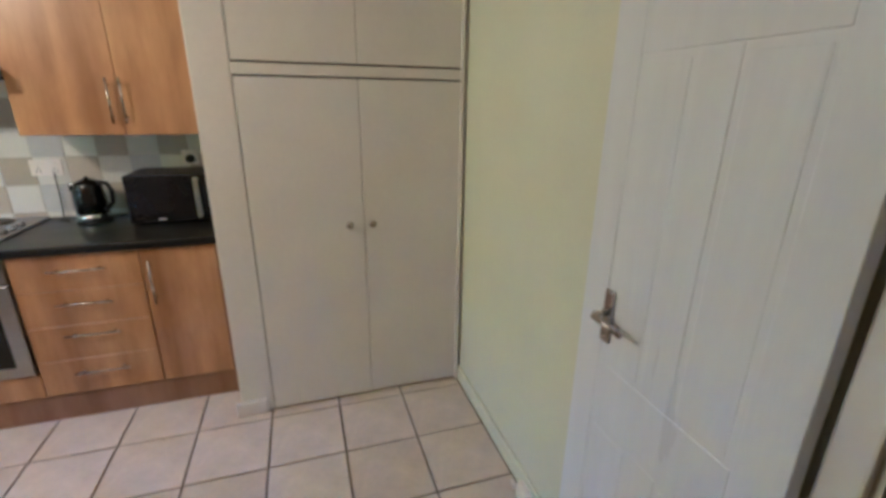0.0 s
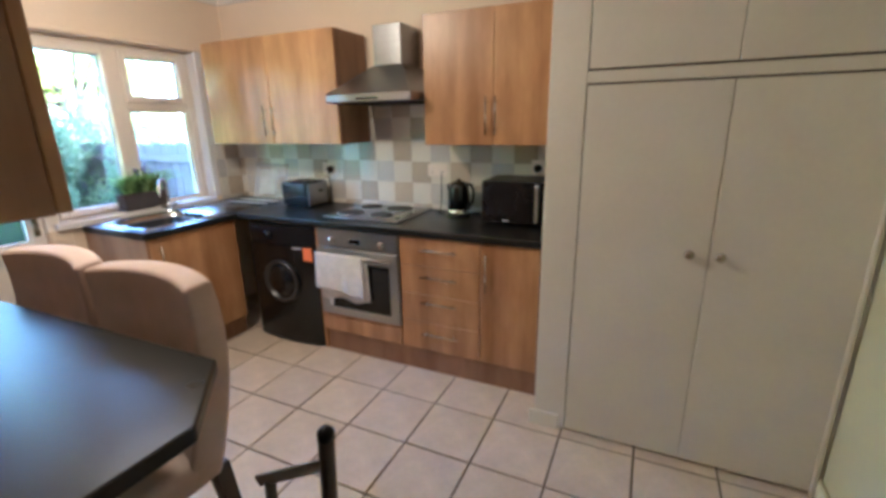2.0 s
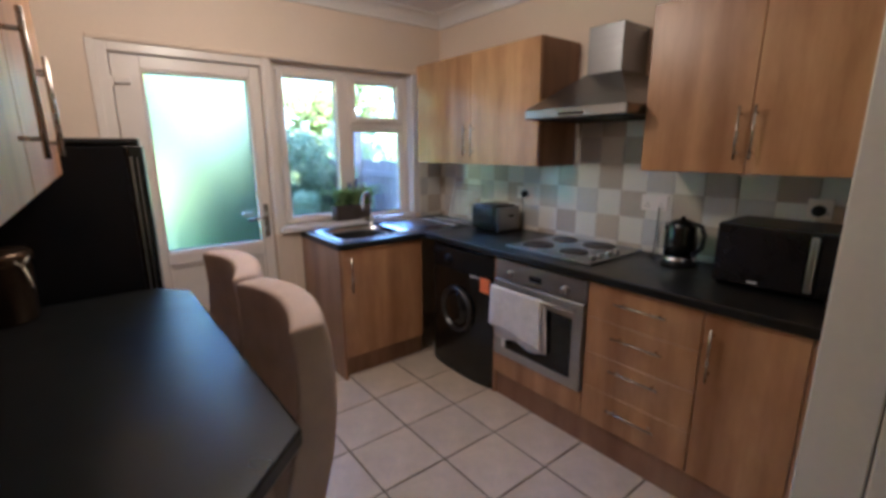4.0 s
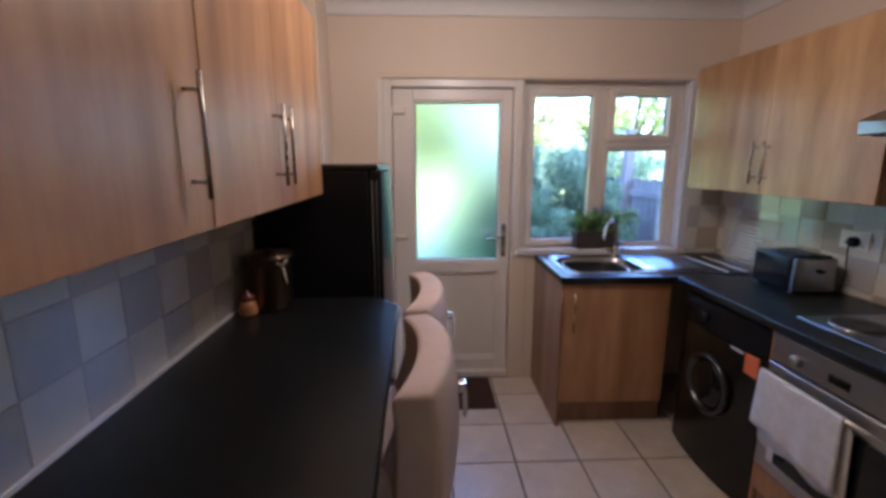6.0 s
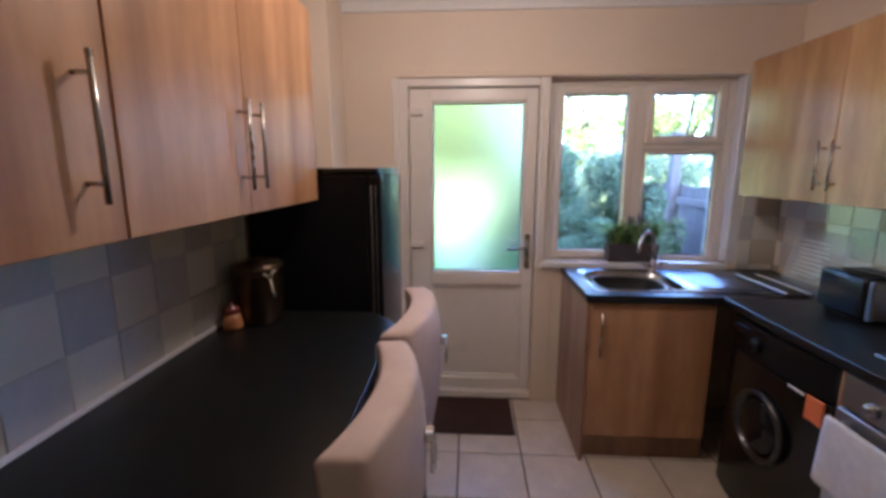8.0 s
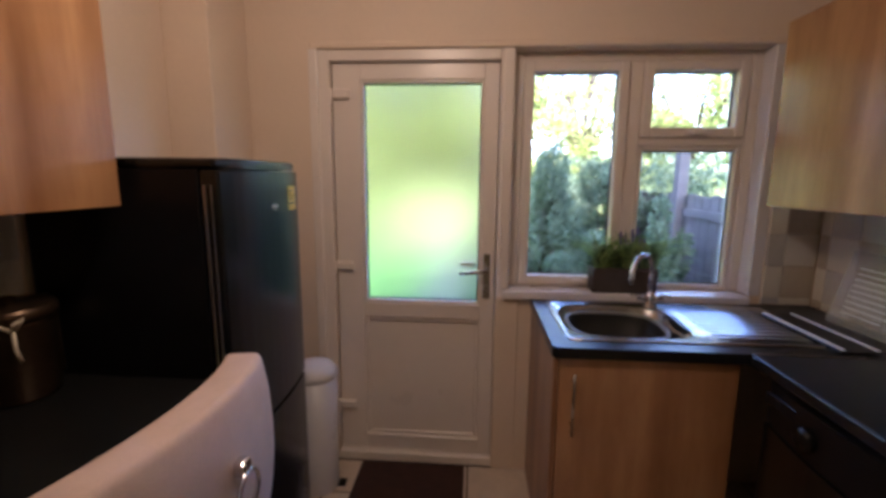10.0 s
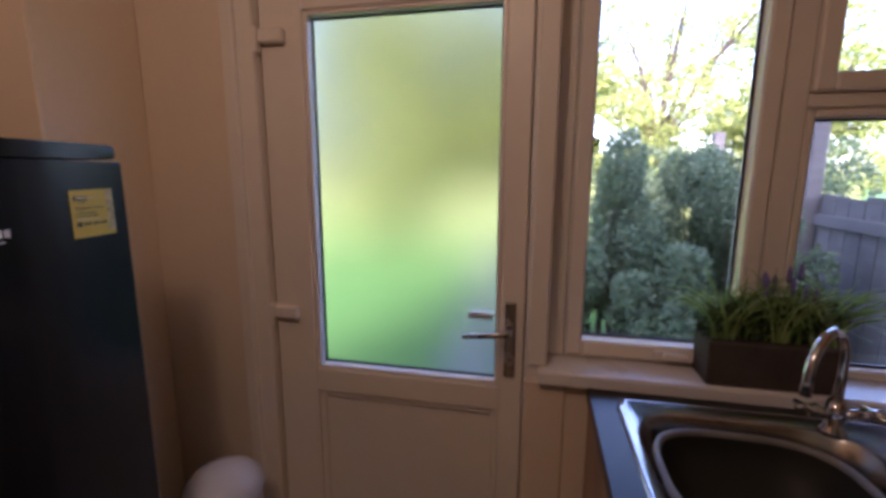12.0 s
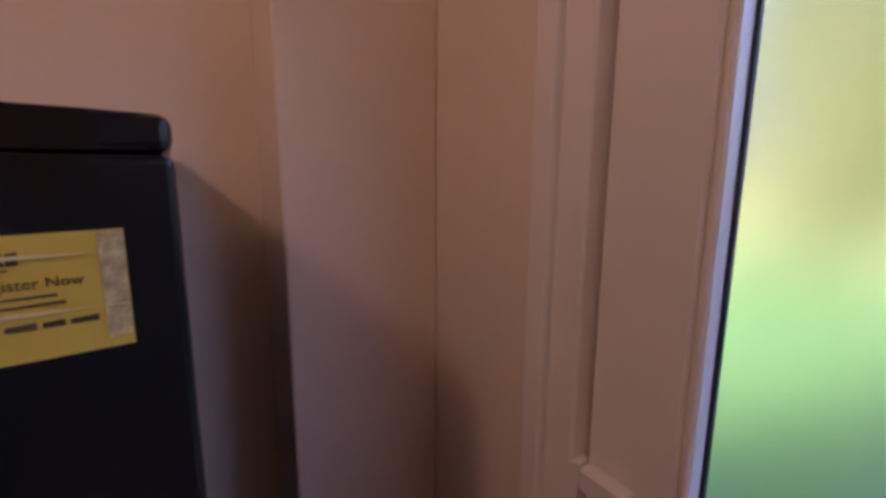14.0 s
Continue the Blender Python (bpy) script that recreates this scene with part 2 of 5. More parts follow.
def turned(profile, at, n=32, bm=None):
    """A turned body from (radius, height) pairs, about an upright axis at a place."""
    m = bm or bmesh.new()
    at = Vector(at)
    rings = []
    for r, z in profile:
        rings.append([m.verts.new(at + Vector((max(r, 0.0005) * math.cos(2 * math.pi * k / n), max(r, 0.0005) * math.sin(2 * math.pi * k / n), z))) for k in range(n)])
    for a, b in zip(rings, rings[1:]):
        for k in range(n):
            m.faces.new((a[k], a[(k + 1) % n], b[(k + 1) % n], b[k]))
    m.faces.new(rings[0][::-1])
    m.faces.new(rings[-1])
    return m


def prism(outline, z0, z1, bevel=0.0, bm=None, seg=1):
    """An upright slab over a plan outline."""
    m = bm or bmesh.new()
    lo = [m.verts.new((x, y, z0)) for x, y in outline]
    hi = [m.verts.new((x, y, z1)) for x, y in outline]
    n = len(lo)
    m.faces.new(lo[::-1])
    top = m.faces.new(hi)
    for i in range(n):
        m.faces.new((lo[i], lo[(i + 1) % n], hi[(i + 1) % n], hi[i]))
    if bevel:
        bmesh.ops.bevel(m, geom=list(m.edges), offset=bevel, segments=seg, profile=0.5, affect="EDGES")
    return m


def structure(name, bm, mat, label="", category=""):
    return tagged(part(name, bm, mat), label, category, kind="structure")


def frame_boxes(axis, at0, at1, a0, a1, b0, b1, w, bevel=0.004):
    """Four bars round an opening in a plane of constant axis ('x' or 'y'): a along the wall, b upright."""
    bm = bmesh.new()
    for (p0, p1, q0, q1) in ((a0, a0 + w, b0, b1), (a1 - w, a1, b0, b1), (a0 + w, a1 - w, b0, b0 + w), (a0 + w, a1 - w, b1 - w, b1)):
        if axis == "x":
            box(at0, p0, q0, at1, p1, q1, bevel, bm=bm)
        else:
            box(p0, at0, q0, p1, at1, q1, bevel, bm=bm)
    return bm


# ---- the room ----
XW, XE, YN, YS, YS2, H = 0.08, 4.10, 2.10, -0.722, -1.45, 2.53
T = 0.26
structure("ceiling", box(XW - T, YS2 - T, H, XE + 0.15, YN + T, H + 0.2), M_CEIL, "white painted plaster ceiling", "ceiling")
bm = box(XW - T, YS2 - T, -0.2, XE + 0.15, YN + T, -0.006)
floor = structure("floor", bm, M_GROUT, "cream square ceramic floor tiles with dark brown grout", "floor")

# west wall, with one opening for door and window
bm = bmesh.new()
DY0, DY1, WY1, OZ = -0.215, 0.70, 1.825, 2.066
# carried up to 5.2, unseen above the ceiling, to shade the near garden
box(XW - T, YS2 - T, -0.2, XW, DY0, 5.2, bm=bm)
box(XW - T, DY0, OZ, XW, WY1, 5.2, bm=bm)
box(XW - T, WY1, -0.2, XW, YN + T, 5.2, bm=bm)
box(XW - T, DY1, -0.2, XW, WY1, 0.912, bm=bm)
structure("wall_west", bm, M_WALL, "cream painted wall round the back door and window", "wall")
# north wall runs up to 5.2 too, unseen above the ceiling
structure("wall_north", box(XW, YN, -0.2, XE, YN + T, 5.2), M_WALL, "cream painted kitchen wall behind the hob", "wall")
bm = box(XW, YS - 0.2, -0.2, 2.72, YS, H)
structure("wall_south", bm, M_WALL, "cream painted wall behind the breakfast bar", "wall")
structure("wall_return", box(2.66, YS2, -0.2, 2.72, YS - 0.2, H), M_WALL, "cream painted wall return", "wall")
structure("wall_south_recess", box(2.66, YS2 - T, -0.2, XE, YS2, H), M_WALL, "cream painted wall beside the inner door", "wall")
PX, PY = 0.388, -0.53
structure("chimney_pier", box(XW, YS, 0, PX, PY, H, 0.006, 2), M_WALL, "cream painted boxed corner pier", "wall")
# east wall with a doorway
bm = bmesh.new()
box(XE, -0.53, -0.2, XE + 0.12, YN + T, H, bm=bm)
box(XE, YS2 - T, -0.2, XE + 0.12, -1.25, H, bm=bm)
box(XE, -1.25, 2.0, XE + 0.12, -0.53, H, bm=bm)
structure("wall_east", bm, M_WALL_EAST, "pale yellow-green painted wall beside the inner door", "wall")
# unseen hall box; its dimness is put into the near-black colour
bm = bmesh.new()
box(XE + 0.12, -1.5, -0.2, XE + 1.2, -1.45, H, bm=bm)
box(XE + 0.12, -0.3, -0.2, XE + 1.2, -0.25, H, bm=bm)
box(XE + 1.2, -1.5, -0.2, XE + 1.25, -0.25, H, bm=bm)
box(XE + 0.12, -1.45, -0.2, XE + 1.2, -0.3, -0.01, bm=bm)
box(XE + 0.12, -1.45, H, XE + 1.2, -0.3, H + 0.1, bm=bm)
structure("hall", bm, M_UNLIT, "unseen hallway box beyond the inner door, its dimness put into a near-black colour", "hall")
# coving: a concave strip along west and north walls
def coving(name, p0, p1, inward):
    bm = bmesh.new()
    prof = [(0.0, -0.10)] + [(0.10 - 0.085 * math.cos(a), -0.10 + 0.085 * math.sin(a) + 0.004) for a in [i * math.pi / 12 for i in range(0, 7)]] + [(0.10, 0.0), (0.0, 0.0)]
    rows = []
    for p in (p0, p1):
        rows.append([bm.verts.new((p[0] + inward[0] * o, p[1] + inward[1] * o, H - 0.001 + z)) for o, z in prof])
    n = len(prof)
    for i in range(n):
        bm.faces.new((rows[0][i], rows[0][(i + 1) % n], rows[1][(i + 1) % n], rows[1][i]))
    bm.faces.new(rows[0])
    bm.faces.new(rows[1][::-1])
    structure(name, bm, M_CEIL, "white plaster coving", "coving")
coving("coving_west", (XW, PY), (XW, YN), (1, 0))
coving("coving_north", (XW, YN), (2.90, YN), (0, -1))
coving("coving_south", (PX, YS), (2.66, YS), (0, 1))
structure("baseboard_east", box(XE - 0.018, 0.12, 0, XE, 1.265, 0.09, 0.005), M_WALL_EAST, "pale green painted skirting board", "skirting")
structure("baseboard_pier", box(XW, PY, 0, PX + 0.012, PY + 0.014, 0.09, 0.004), M_GLOSSWHITE, "white painted skirting board", "skirting")

# ---- back door ----
door = thing("door_1", (0.03, 0.28, 0), "white plastic back door with a frosted glass upper pane", "door", kind="structure")
bm = bmesh.new()
box(-0.05, DY0, 0, 0.075, DY0 + 0.065, OZ - 0.002, 0.004, bm=bm)
box(-0.05, 0.645, 0, 0.075, DY1 - 0.002, OZ - 0.002, 0.004, bm=bm)
box(-0.05, DY0 + 0.065, 2.015, 0.075, 0.645, OZ - 0.002, 0.004, bm=bm)
box(-0.05, DY0 + 0.065, 0, 0.075, 0.645, 0.05, 0.004, bm=bm)
box(-0.05, 0.622, 0.05, -0.0225, 0.6455, 2.016, bm=bm)
box(-0.05, -0.1505, 0.05, -0.0225, -0.128, 2.016, bm=bm)
box(-0.05, -0.128, 1.993, -0.0225, 0.622, 2.016, bm=bm)
part("door_frame", bm, M_PVC, door)
bm = bmesh.new()
for y0, y1, z0, z1 in ((-0.145, -0.012, 0.055, 2.01), (0.572, 0.64, 0.055, 2.01), (-0.012, 0.572, 0.055, 0.135), (-0.012, 0.572, 0.785, 0.862), (-0.012, 0.572, 1.937, 2.01)):
    box(-0.02, y0, z0, 0.045, y1, z1, 0.004, bm=bm)
leaf = part("door_leaf", bm, M_PVC, door)
part("lower_panel", box(-0.005, -0.012, 0.13, 0.022, 0.572, 0.79, 0.002), M_PVC, leaf)
part("panel_bead", frame_boxes("x", 0.022, 0.034, -0.012, 0.572, 0.135, 0.785, 0.022, 0.005), M_PVC, leaf)
part("glazing_bead", frame_boxes("x", 0.008, 0.04, -0.012, 0.572, 0.862, 1.937, 0.014, 0.004), M_PVC, leaf)
part("glass_seal", frame_boxes("x", 0.003, 0.010, -0.004, 0.564, 0.870, 1.929, 0.010, 0.0), M_RUBBER, leaf, "dark rubber glazing seal")
pane = part("frosted_pane", box(-0.006, -0.004, 0.870, 0.0, 0.564, 1.929), M_FROST, leaf, "frosted obscured glass pane")
pane.visible_shadow = False
part("outer_handle", box(-0.05, 0.465, 1.042, -0.022, 0.54, 1.066, 0.006, 2), M_PVC, leaf, "white outer lever seen through the glass")
plate = part("handle_plate", box(0.045, 0.585, 0.90, 0.055, 0.617, 1.125, 0.004, 2), M_HANDLE, leaf, "satin metal handle plate")
part("door_handle", tube([(0.05, 0.60, 1.045), (0.09, 0.60, 1.045), (0.098, 0.592, 1.044), (0.098, 0.56, 1.04), (0.096, 0.47, 1.03)], [0.011, 0.010, 0.010, 0.009, 0.0075], 10), M_HANDLE, leaf, "satin metal lever handle", True)
for hz in (0.30, 1.04, 1.86):
    bm = box(0.045, -0.165, hz - 0.035, 0.074, -0.14, hz + 0.035, 0.004)
    box(0.045, -0.14, hz - 0.01, 0.070, -0.06, hz + 0.03, 0.005, bm=bm)
    part("hinge", bm, M_PVC, door, "white plastic covered hinge")

# ---- window ----
win = thing("window_1", (-0.02, 1.28, 0.9), "white plastic three-light window over the sink", "window", kind="structure")
WY0 = DY1
bm = bmesh.new()
F0, F1 = -0.09, -0.01
for y0, y1, z0, z1 in ((WY0 - 0.003, WY0 + 0.055, 0.956, OZ), (WY1 - 0.055, WY1, 0.956, OZ), (WY0 + 0.055, WY1 - 0.055, 0.956, 0.968), (WY0 + 0.055, WY1 - 0.055, OZ - 0.045, OZ), (1.238, 1.30, 0.968, OZ - 0.045), (1.30, WY1 - 0.055, 1.644, 1.680)):
    box(F0, y0, z0, F1, y1, z1, 0.005, bm=bm)
part("window_frame", bm, M_PVC, win)
for nm, (y0, y1, z0, z1), w in (("side_sash", (0.757, 1.237, 0.966, 2.022), 0.046), ("top_sash", (1.301, 1.764, 1.681, 2.022), 0.046), ("fixed_light", (1.301, 1.768, 0.958, 1.643), 0.022)):
    sash = part("sash", frame_boxes("x", -0.075, 0.004 if w > 0.03 else -0.015, y0, y1, z0, z1, w, 0.006), M_PVC, win)
    part("glass_seal", frame_boxes("x", -0.052, -0.044, y0 + w - 0.004, y1 - w + 0.004, z0 + w - 0.004, z1 - w + 0.004, 0.010, 0), M_RUBBER, sash)
    g = part("pane", box(-0.056, y0 + w - 0.004, z0 + w - 0.004, -0.052, y1 - w + 0.004, z1 - w + 0.004), M_CLEAR, sash, "clear window glass")
    g.visible_shadow = False
def catch(y, z):
    bm = box(0.002, y - 0.035, z - 0.012, 0.012, y + 0.035, z + 0.012, 0.003)
    box(0.012, y - 0.012, z - 0.009, 0.03, y + 0.05, z + 0.009, 0.004, bm=bm)
    part("window_catch", bm, M_PVC, win, "white window catch")
catch(1.03, 0.99)
catch(1.535, 1.702)
structure("window_sill", box(-0.09, WY0 - 0.02, 0.914, 0.115, WY1 - 0.014, 0.955, 0.008, 2), M_SILL, "white painted window sill", "sill")
bm = bmesh.new()
box(-0.008, WY0 - 0.046, 0.956, 0.088, WY0 + 0.006, OZ - 0.004, 0.005, bm=bm)
structure("window_trim", bm, M_PVC, "white trim between the door and the window", "trim")
structure("window_reveal", box(-0.008, WY1 - 0.012, 0.956, 0.083, WY1 + 0.045, OZ + 0.01, 0.004), M_SILL, "white painted window reveal", "trim")
structure("window_head", box(-0.008, DY0 - 0.02, OZ - 0.001, 0.09, WY1 + 0.045, OZ + 0.028, 0.005), M_WALL, "cream painted head trim", "trim")
structure("door_trim", box(0.03, DY0 - 0.028, 0, 0.092, DY0 + 0.014, OZ, 0.006, 2), M_PVC, "white door architrave", "trim")
structure("doorpost_foot", box(0.03, DY1 - 0.056, 0, 0.088, DY1 + 0.06, 0.914, 0.006), M_WALL, "cream painted post beside the back door", "trim")

# ---- kitchen units ----
def bar_handle(parent, a, b, out, r=0.0052, stand=0.032):
    """A bar handle from a to b, held off the door by two posts."""
    a, b, o = Vector(a), Vector(b), Vector(out) * stand
    bm = rod(a + o, b + o, r, n=10)
    for k in (0.14, 0.86):
        p = a.lerp(b, k)
        rod(p, p + o, r * 0.8, n=8, bm=bm)
    part("handle", bm, M_HANDLE, parent, "satin nickel bar handle", True)


def wall_cabinet(x0, x1, y_back, y_front, z0, z1, doors, label, handles, grip):
    """doors: x edges of the doors; handles: x of each door's handle; grip: its height over the door's foot."""
    s = 1 if y_front > y_back else -1
    unit = thing("wall_cabinet", ((x0 + x1) / 2, y_back, z0), label, "cabinet", "wall cabinets")
    body = part("body", box(x0, min(y_back, y_front - s * 0.02), z0, x1, max(y_back, y_front - s * 0.02), z1, 0.002), M_WOOD_DARKER, unit)
    for (d0, d1), hx in zip(doors, handles):
        dr = part("door", box(d0 + 0.0015, min(y_front, y_front - s * 0.0185), z0 + 0.001, d1 - 0.0015, max(y_front, y_front - s * 0.0185), z1 - 0.001, 0.002), M_WOOD, unit)
        bar_handle(dr, (hx, y_front, z0 + grip[0]), (hx, y_front, z0 + grip[1]), (0, s, 0))
    return unit


WZ0, WZ1, WF = 1.384, 2.098, 1.742
wall_cabinet(0.25, 1.456, YN - 0.009, WF, WZ0, WZ1, ((0.25, 0.87), (0.87, 1.456)), "light wood-effect wall cabinet beside the window", (0.83, 0.905), (0.056, 0.262))
wall_cabinet(2.083, 2.895, YN - 0.009, WF, WZ0, WZ1, ((2.083, 2.512), (2.512, 2.895)), "light wood-effect wall cabinet over the kettle", (2.477, 2.532), (0.056, 0.262))
SF, SZ0, SZ1 = -0.383, 1.408, 2.118
wall_cabinet(1.083, 2.092, YS + 0.009, SF, SZ0, SZ1, ((1.083, 1.637), (1.637, 2.092)), "light wood-effect wall cabinet beside the fridge", (1.60, 1.676), (0.07, 0.305))
wall_cabinet(2.094, 2.65, YS + 0.009, SF, SZ0, SZ1, ((2.094, 2.65),), "light wood-effect wall cabinet over the breakfast bar", (2.166,), (0.07, 0.305))

UF, WTZ = 1.485, 0.92
# sink run
unit = thing("base_cabinet", (0.4, 1.1, 0), "light wood-effect sink cabinet with one door", "cabinet", "base cabinets")
part("end_panel", box(XW + 0.01, 0.822, 0, 0.70, 0.840, 0.879, 0.002), M_WOOD_DARKER, unit)
part("body", box(XW + 0.01, 0.842, 0.15, 0.68, 1.46, 0.735, 0.002), M_WOOD_DARKER, unit)
dr = part("door", box(0.682, 0.843, 0.152, 0.70, 1.445, 0.876, 0.002), M_WOOD, unit)
bar_handle(dr, (0.70, 0.89, 0.60), (0.70, 0.89, 0.83), (1, 0, 0))
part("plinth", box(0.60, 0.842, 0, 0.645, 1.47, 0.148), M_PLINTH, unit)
# drawers and door to the end
unit = thing("drawer_unit", (2.28, 1.8, 0), "light wood-effect unit of four drawers beside the oven", "drawers", "base cabinets")
part("body", box(2.02, UF + 0.02, 0.15, 2.533, YN - 0.01, 0.876, 0.002), M_WOOD_DARKER, unit)
zs = (0.152, 0.34, 0.522, 0.70, 0.876)
for z0, z1, hz in zip(zs, zs[1:], (0.274, 0.478, 0.640, 0.805)):
    dr = part("drawer_front", box(2.022, UF, z0 + 0.0015, 2.532, UF + 0.0185, z1 - 0.0015, 0.002), M_WOOD, unit)
    bar_handle(dr, (2.172, UF, hz), (2.402, UF, hz), (0, -1, 0))
unit = thing("base_cabinet", (2.7, 1.8, 0), "light wood-effect base cabinet under the microwave", "cabinet", "base cabinets")
part("body", box(2.536, UF + 0.02, 0.15, 2.868, YN - 0.01, 0.876, 0.002), M_WOOD_DARKER, unit)
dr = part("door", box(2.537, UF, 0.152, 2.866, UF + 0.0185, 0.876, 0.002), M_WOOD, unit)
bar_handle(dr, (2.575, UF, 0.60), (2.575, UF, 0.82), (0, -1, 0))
part("end_panel", box(2.870, UF, 0, 2.893, YN - 0.01, 0.879, 0.002), M_WOOD_DARKER, unit)
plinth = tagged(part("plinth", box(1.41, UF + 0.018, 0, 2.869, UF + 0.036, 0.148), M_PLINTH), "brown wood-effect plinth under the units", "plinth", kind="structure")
# oven housing
unit = thing("oven_housing", (1.71, 1.8, 0), "wood-effect panels round the built-in oven", "cabinet", "base cabinets")
part("side_panel", box(1.386, UF + 0.002, 0, 1.405, YN - 0.01, 0.878, 0.002), M_WOOD, unit)
part("base_panel", box(1.407, UF, 0.152, 2.017, UF + 0.0185, 0.283, 0.002), M_WOOD, unit)

wt = thing("worktop", (0.4, 1.4, 0.88), "black laminate worktop run round the corner", "worktop")
bm = prism([(0.62, 0.815), (0.700, 0.815), (0.717, 0.832), (0.717, 1.82), (0.62, 1.82)], 0.880, WTZ)
prism([(XW + 0.012, 0.815), (0.20, 0.815), (0.20, 1.82), (XW + 0.012, 1.82)], 0.880, WTZ, bm=bm)
prism([(0.20, 0.815), (0.62, 0.815), (0.62, 0.874), (0.20, 0.874)], 0.880, WTZ, bm=bm)
prism([(0.20, 1.362), (0.62, 1.362), (0.62, 1.82), (0.20, 1.82)], 0.880, WTZ, bm=bm)
part("sink_run", bm, M_WORKTOP, wt)
part("hob_run", prism([(0.719, 1.462), (2.895, 1.462), (2.895, YN - 0.01), (XW + 0.012, YN - 0.01), (XW + 0.012, 1.821), (0.719, 1.821)], 0.880, WTZ, 0.006, seg=2), M_WORKTOP, wt)
part("joint_strip", box(0.713, 1.466, WTZ - 0.001, 0.723, 1.82, WTZ + 0.0025, 0.001), M_STEEL, wt, "metal jointing strip")

bar = thing("breakfast_bar", (1.9, -0.4, 0), "black laminate breakfast bar with cut corners", "table")
part("tabletop", prism([(1.10, YS + 0.012), (2.56, YS + 0.012), (2.566, -0.235), (2.378, -0.036), (1.22, -0.056), (1.10, -0.165)], 0.906, 0.945, 0.006, seg=2), M_WORKTOP, bar)
part("support_panel", box(1.13, YS + 0.012, 0, 1.155, -0.20, 0.905, 0.002), M_WOOD_DARKER, bar)
part("leg", rod((2.42, -0.42, 0.006), (2.42, -0.42, 0.905), 0.03, n=20), M_STEEL, bar, "steel table leg", True)
part("foot", turned([(0.05, 0.001), (0.05, 0.008), (0.032, 0.014)], (2.42, -0.42, 0)), M_STEEL, bar)

# ---- built-in cupboard ----
CY = 1.268
cup = thing("built_in_cupboard", (3.5, CY, 0), "off-white painted built-in cupboard with four doors", "cupboard")
part("side_wall", box(2.917, CY + 0.03, 0, 3.02, YN - 0.002, H - 0.001, 0.004), M_CUPBOARD, cup)
bm = bmesh.new()
box(2.915, CY + 0.004, 0, 3.068, CY + 0.03, H - 0.002, 0.004, bm=bm)
box(4.092, CY - 0.006, 0, XE - 0.001, CY + 0.03, H - 0.002, 0.004, bm=bm)
box(3.068, CY + 0.004, 1.655, 4.092, CY + 0.03, 1.702, 0.003, bm=bm)
box(3.068, CY + 0.004, 2.36, 4.092, CY + 0.03, H - 0.002, 0.003, bm=bm)
part("face_frame", bm, M_CUPBOARD, cup)
# near-black sheet: the dark behind the door gaps, put into its colour
part("back_panel", box(3.03, CY + 0.06, 0.0, 4.09, CY + 0.07, H - 0.01), M_UNLIT, cup)
part("skirting_block", box(2.889, CY - 0.012, 0, 3.04, CY + 0.003, 0.085, 0.006, 2), M_GLOSSWHITE, cup)
part("corner_bead", box(4.066, CY - 0.016, 0, 4.086, CY + 0.003, H - 0.003, 0.007, 2), M_CUPBOARD, cup)
for x0, x1, kx in ((3.073, 3.5815, 3.512), (3.5845, 4.088, 3.620)):
    dr = part("door", box(x0, CY, 0.012, x1, CY + 0.022, 1.648, 0.003), M_CUPBOARD, cup)
    bm = rod((kx, CY, 0.988), (kx, CY - 0.02, 0.988), 0.009, 0.008, 16)
    bmesh.ops.create_uvsphere(bm, u_segments=20, v_segments=12, radius=0.019, matrix=Matrix.Translation((kx, CY - 0.029, 0.988)) @ Matrix.Diagonal((1, 0.72, 1, 1)))
    part("knob", bm, M_HANDLE, dr, "round brushed metal knob", True)
    part("upper_door", box(x0, CY, 1.709, x1, CY + 0.022, 2.352, 0.003), M_CUPBOARD, cup)

# ---- inner door, folded back on the east wall ----
idoor = thing("door_2", (4.04, -0.2, 0), "white panelled inner door standing open against the wall", "door", kind="structure")
LX0, LX1 = 4.035, 4.072
Y0, Y1 = -0.475, 0.115
bm = bmesh.new()
box(LX0 + 0.0022, Y0 + 0.0005, 0.0065, LX1, Y1 - 0.0005, 1.9795, 0.002, bm=bm)
leaf2 = part("leaf", bm, M_DOORWHITE, idoor)
bm = bmesh.new()
ST = 0.095
ym = (Y0 + Y1) / 2
for a0, a1, z0, z1 in ((Y0, Y0 + ST, 0.006, 1.98), (Y1 - ST, Y1, 0.006, 1.98), (ym - 0.045, ym + 0.045, 0.20, 0.72), (ym - 0.045, ym + 0.045, 0.90, 1.66), (Y0 + ST, Y1 - ST, 0.006, 0.20), (Y0 + ST, Y1 - ST, 0.72, 0.90), (Y0 + ST, Y1 - ST, 1.66, 1.98)):
    box(LX0, a0, z0, LX0 + 0.0085, a1, z1, 0.0032, 3, bm=bm)
part("stiles_and_rails", bm, M_DOORWHITE, leaf2)
for a0, a1 in ((Y0 + ST, ym - 0.045), (ym + 0.045, Y1 - ST)):
    for z0, z1 in ((0.20, 0.72), (0.90, 1.66)):
        part("raised_panel", box(LX0 + 0.0005, a0 + 0.016, z0 + 0.016, LX0 + 0.0095, a1 - 0.016, z1 - 0.016, 0.0030, 3), M_DOORWHITE, leaf2)
part("handle_plate", box(LX0 - 0.007, -0.014, 0.965, LX0, 0.022, 1.11, 0.005, 2), M_HANDLE, leaf2, "satin metal handle plate")
part("lever", tube([(LX0, 0.004, 1.05), (LX0 - 0.045, 0.004, 1.05), (LX0 - 0.053, -0.004, 1.05), (LX0 - 0.05, -0.10, 1.043)], [0.01, 0.009, 0.009, 0.007], 10), M_HANDLE, leaf2, "satin metal lever handle", True)
bm = bmesh.new()
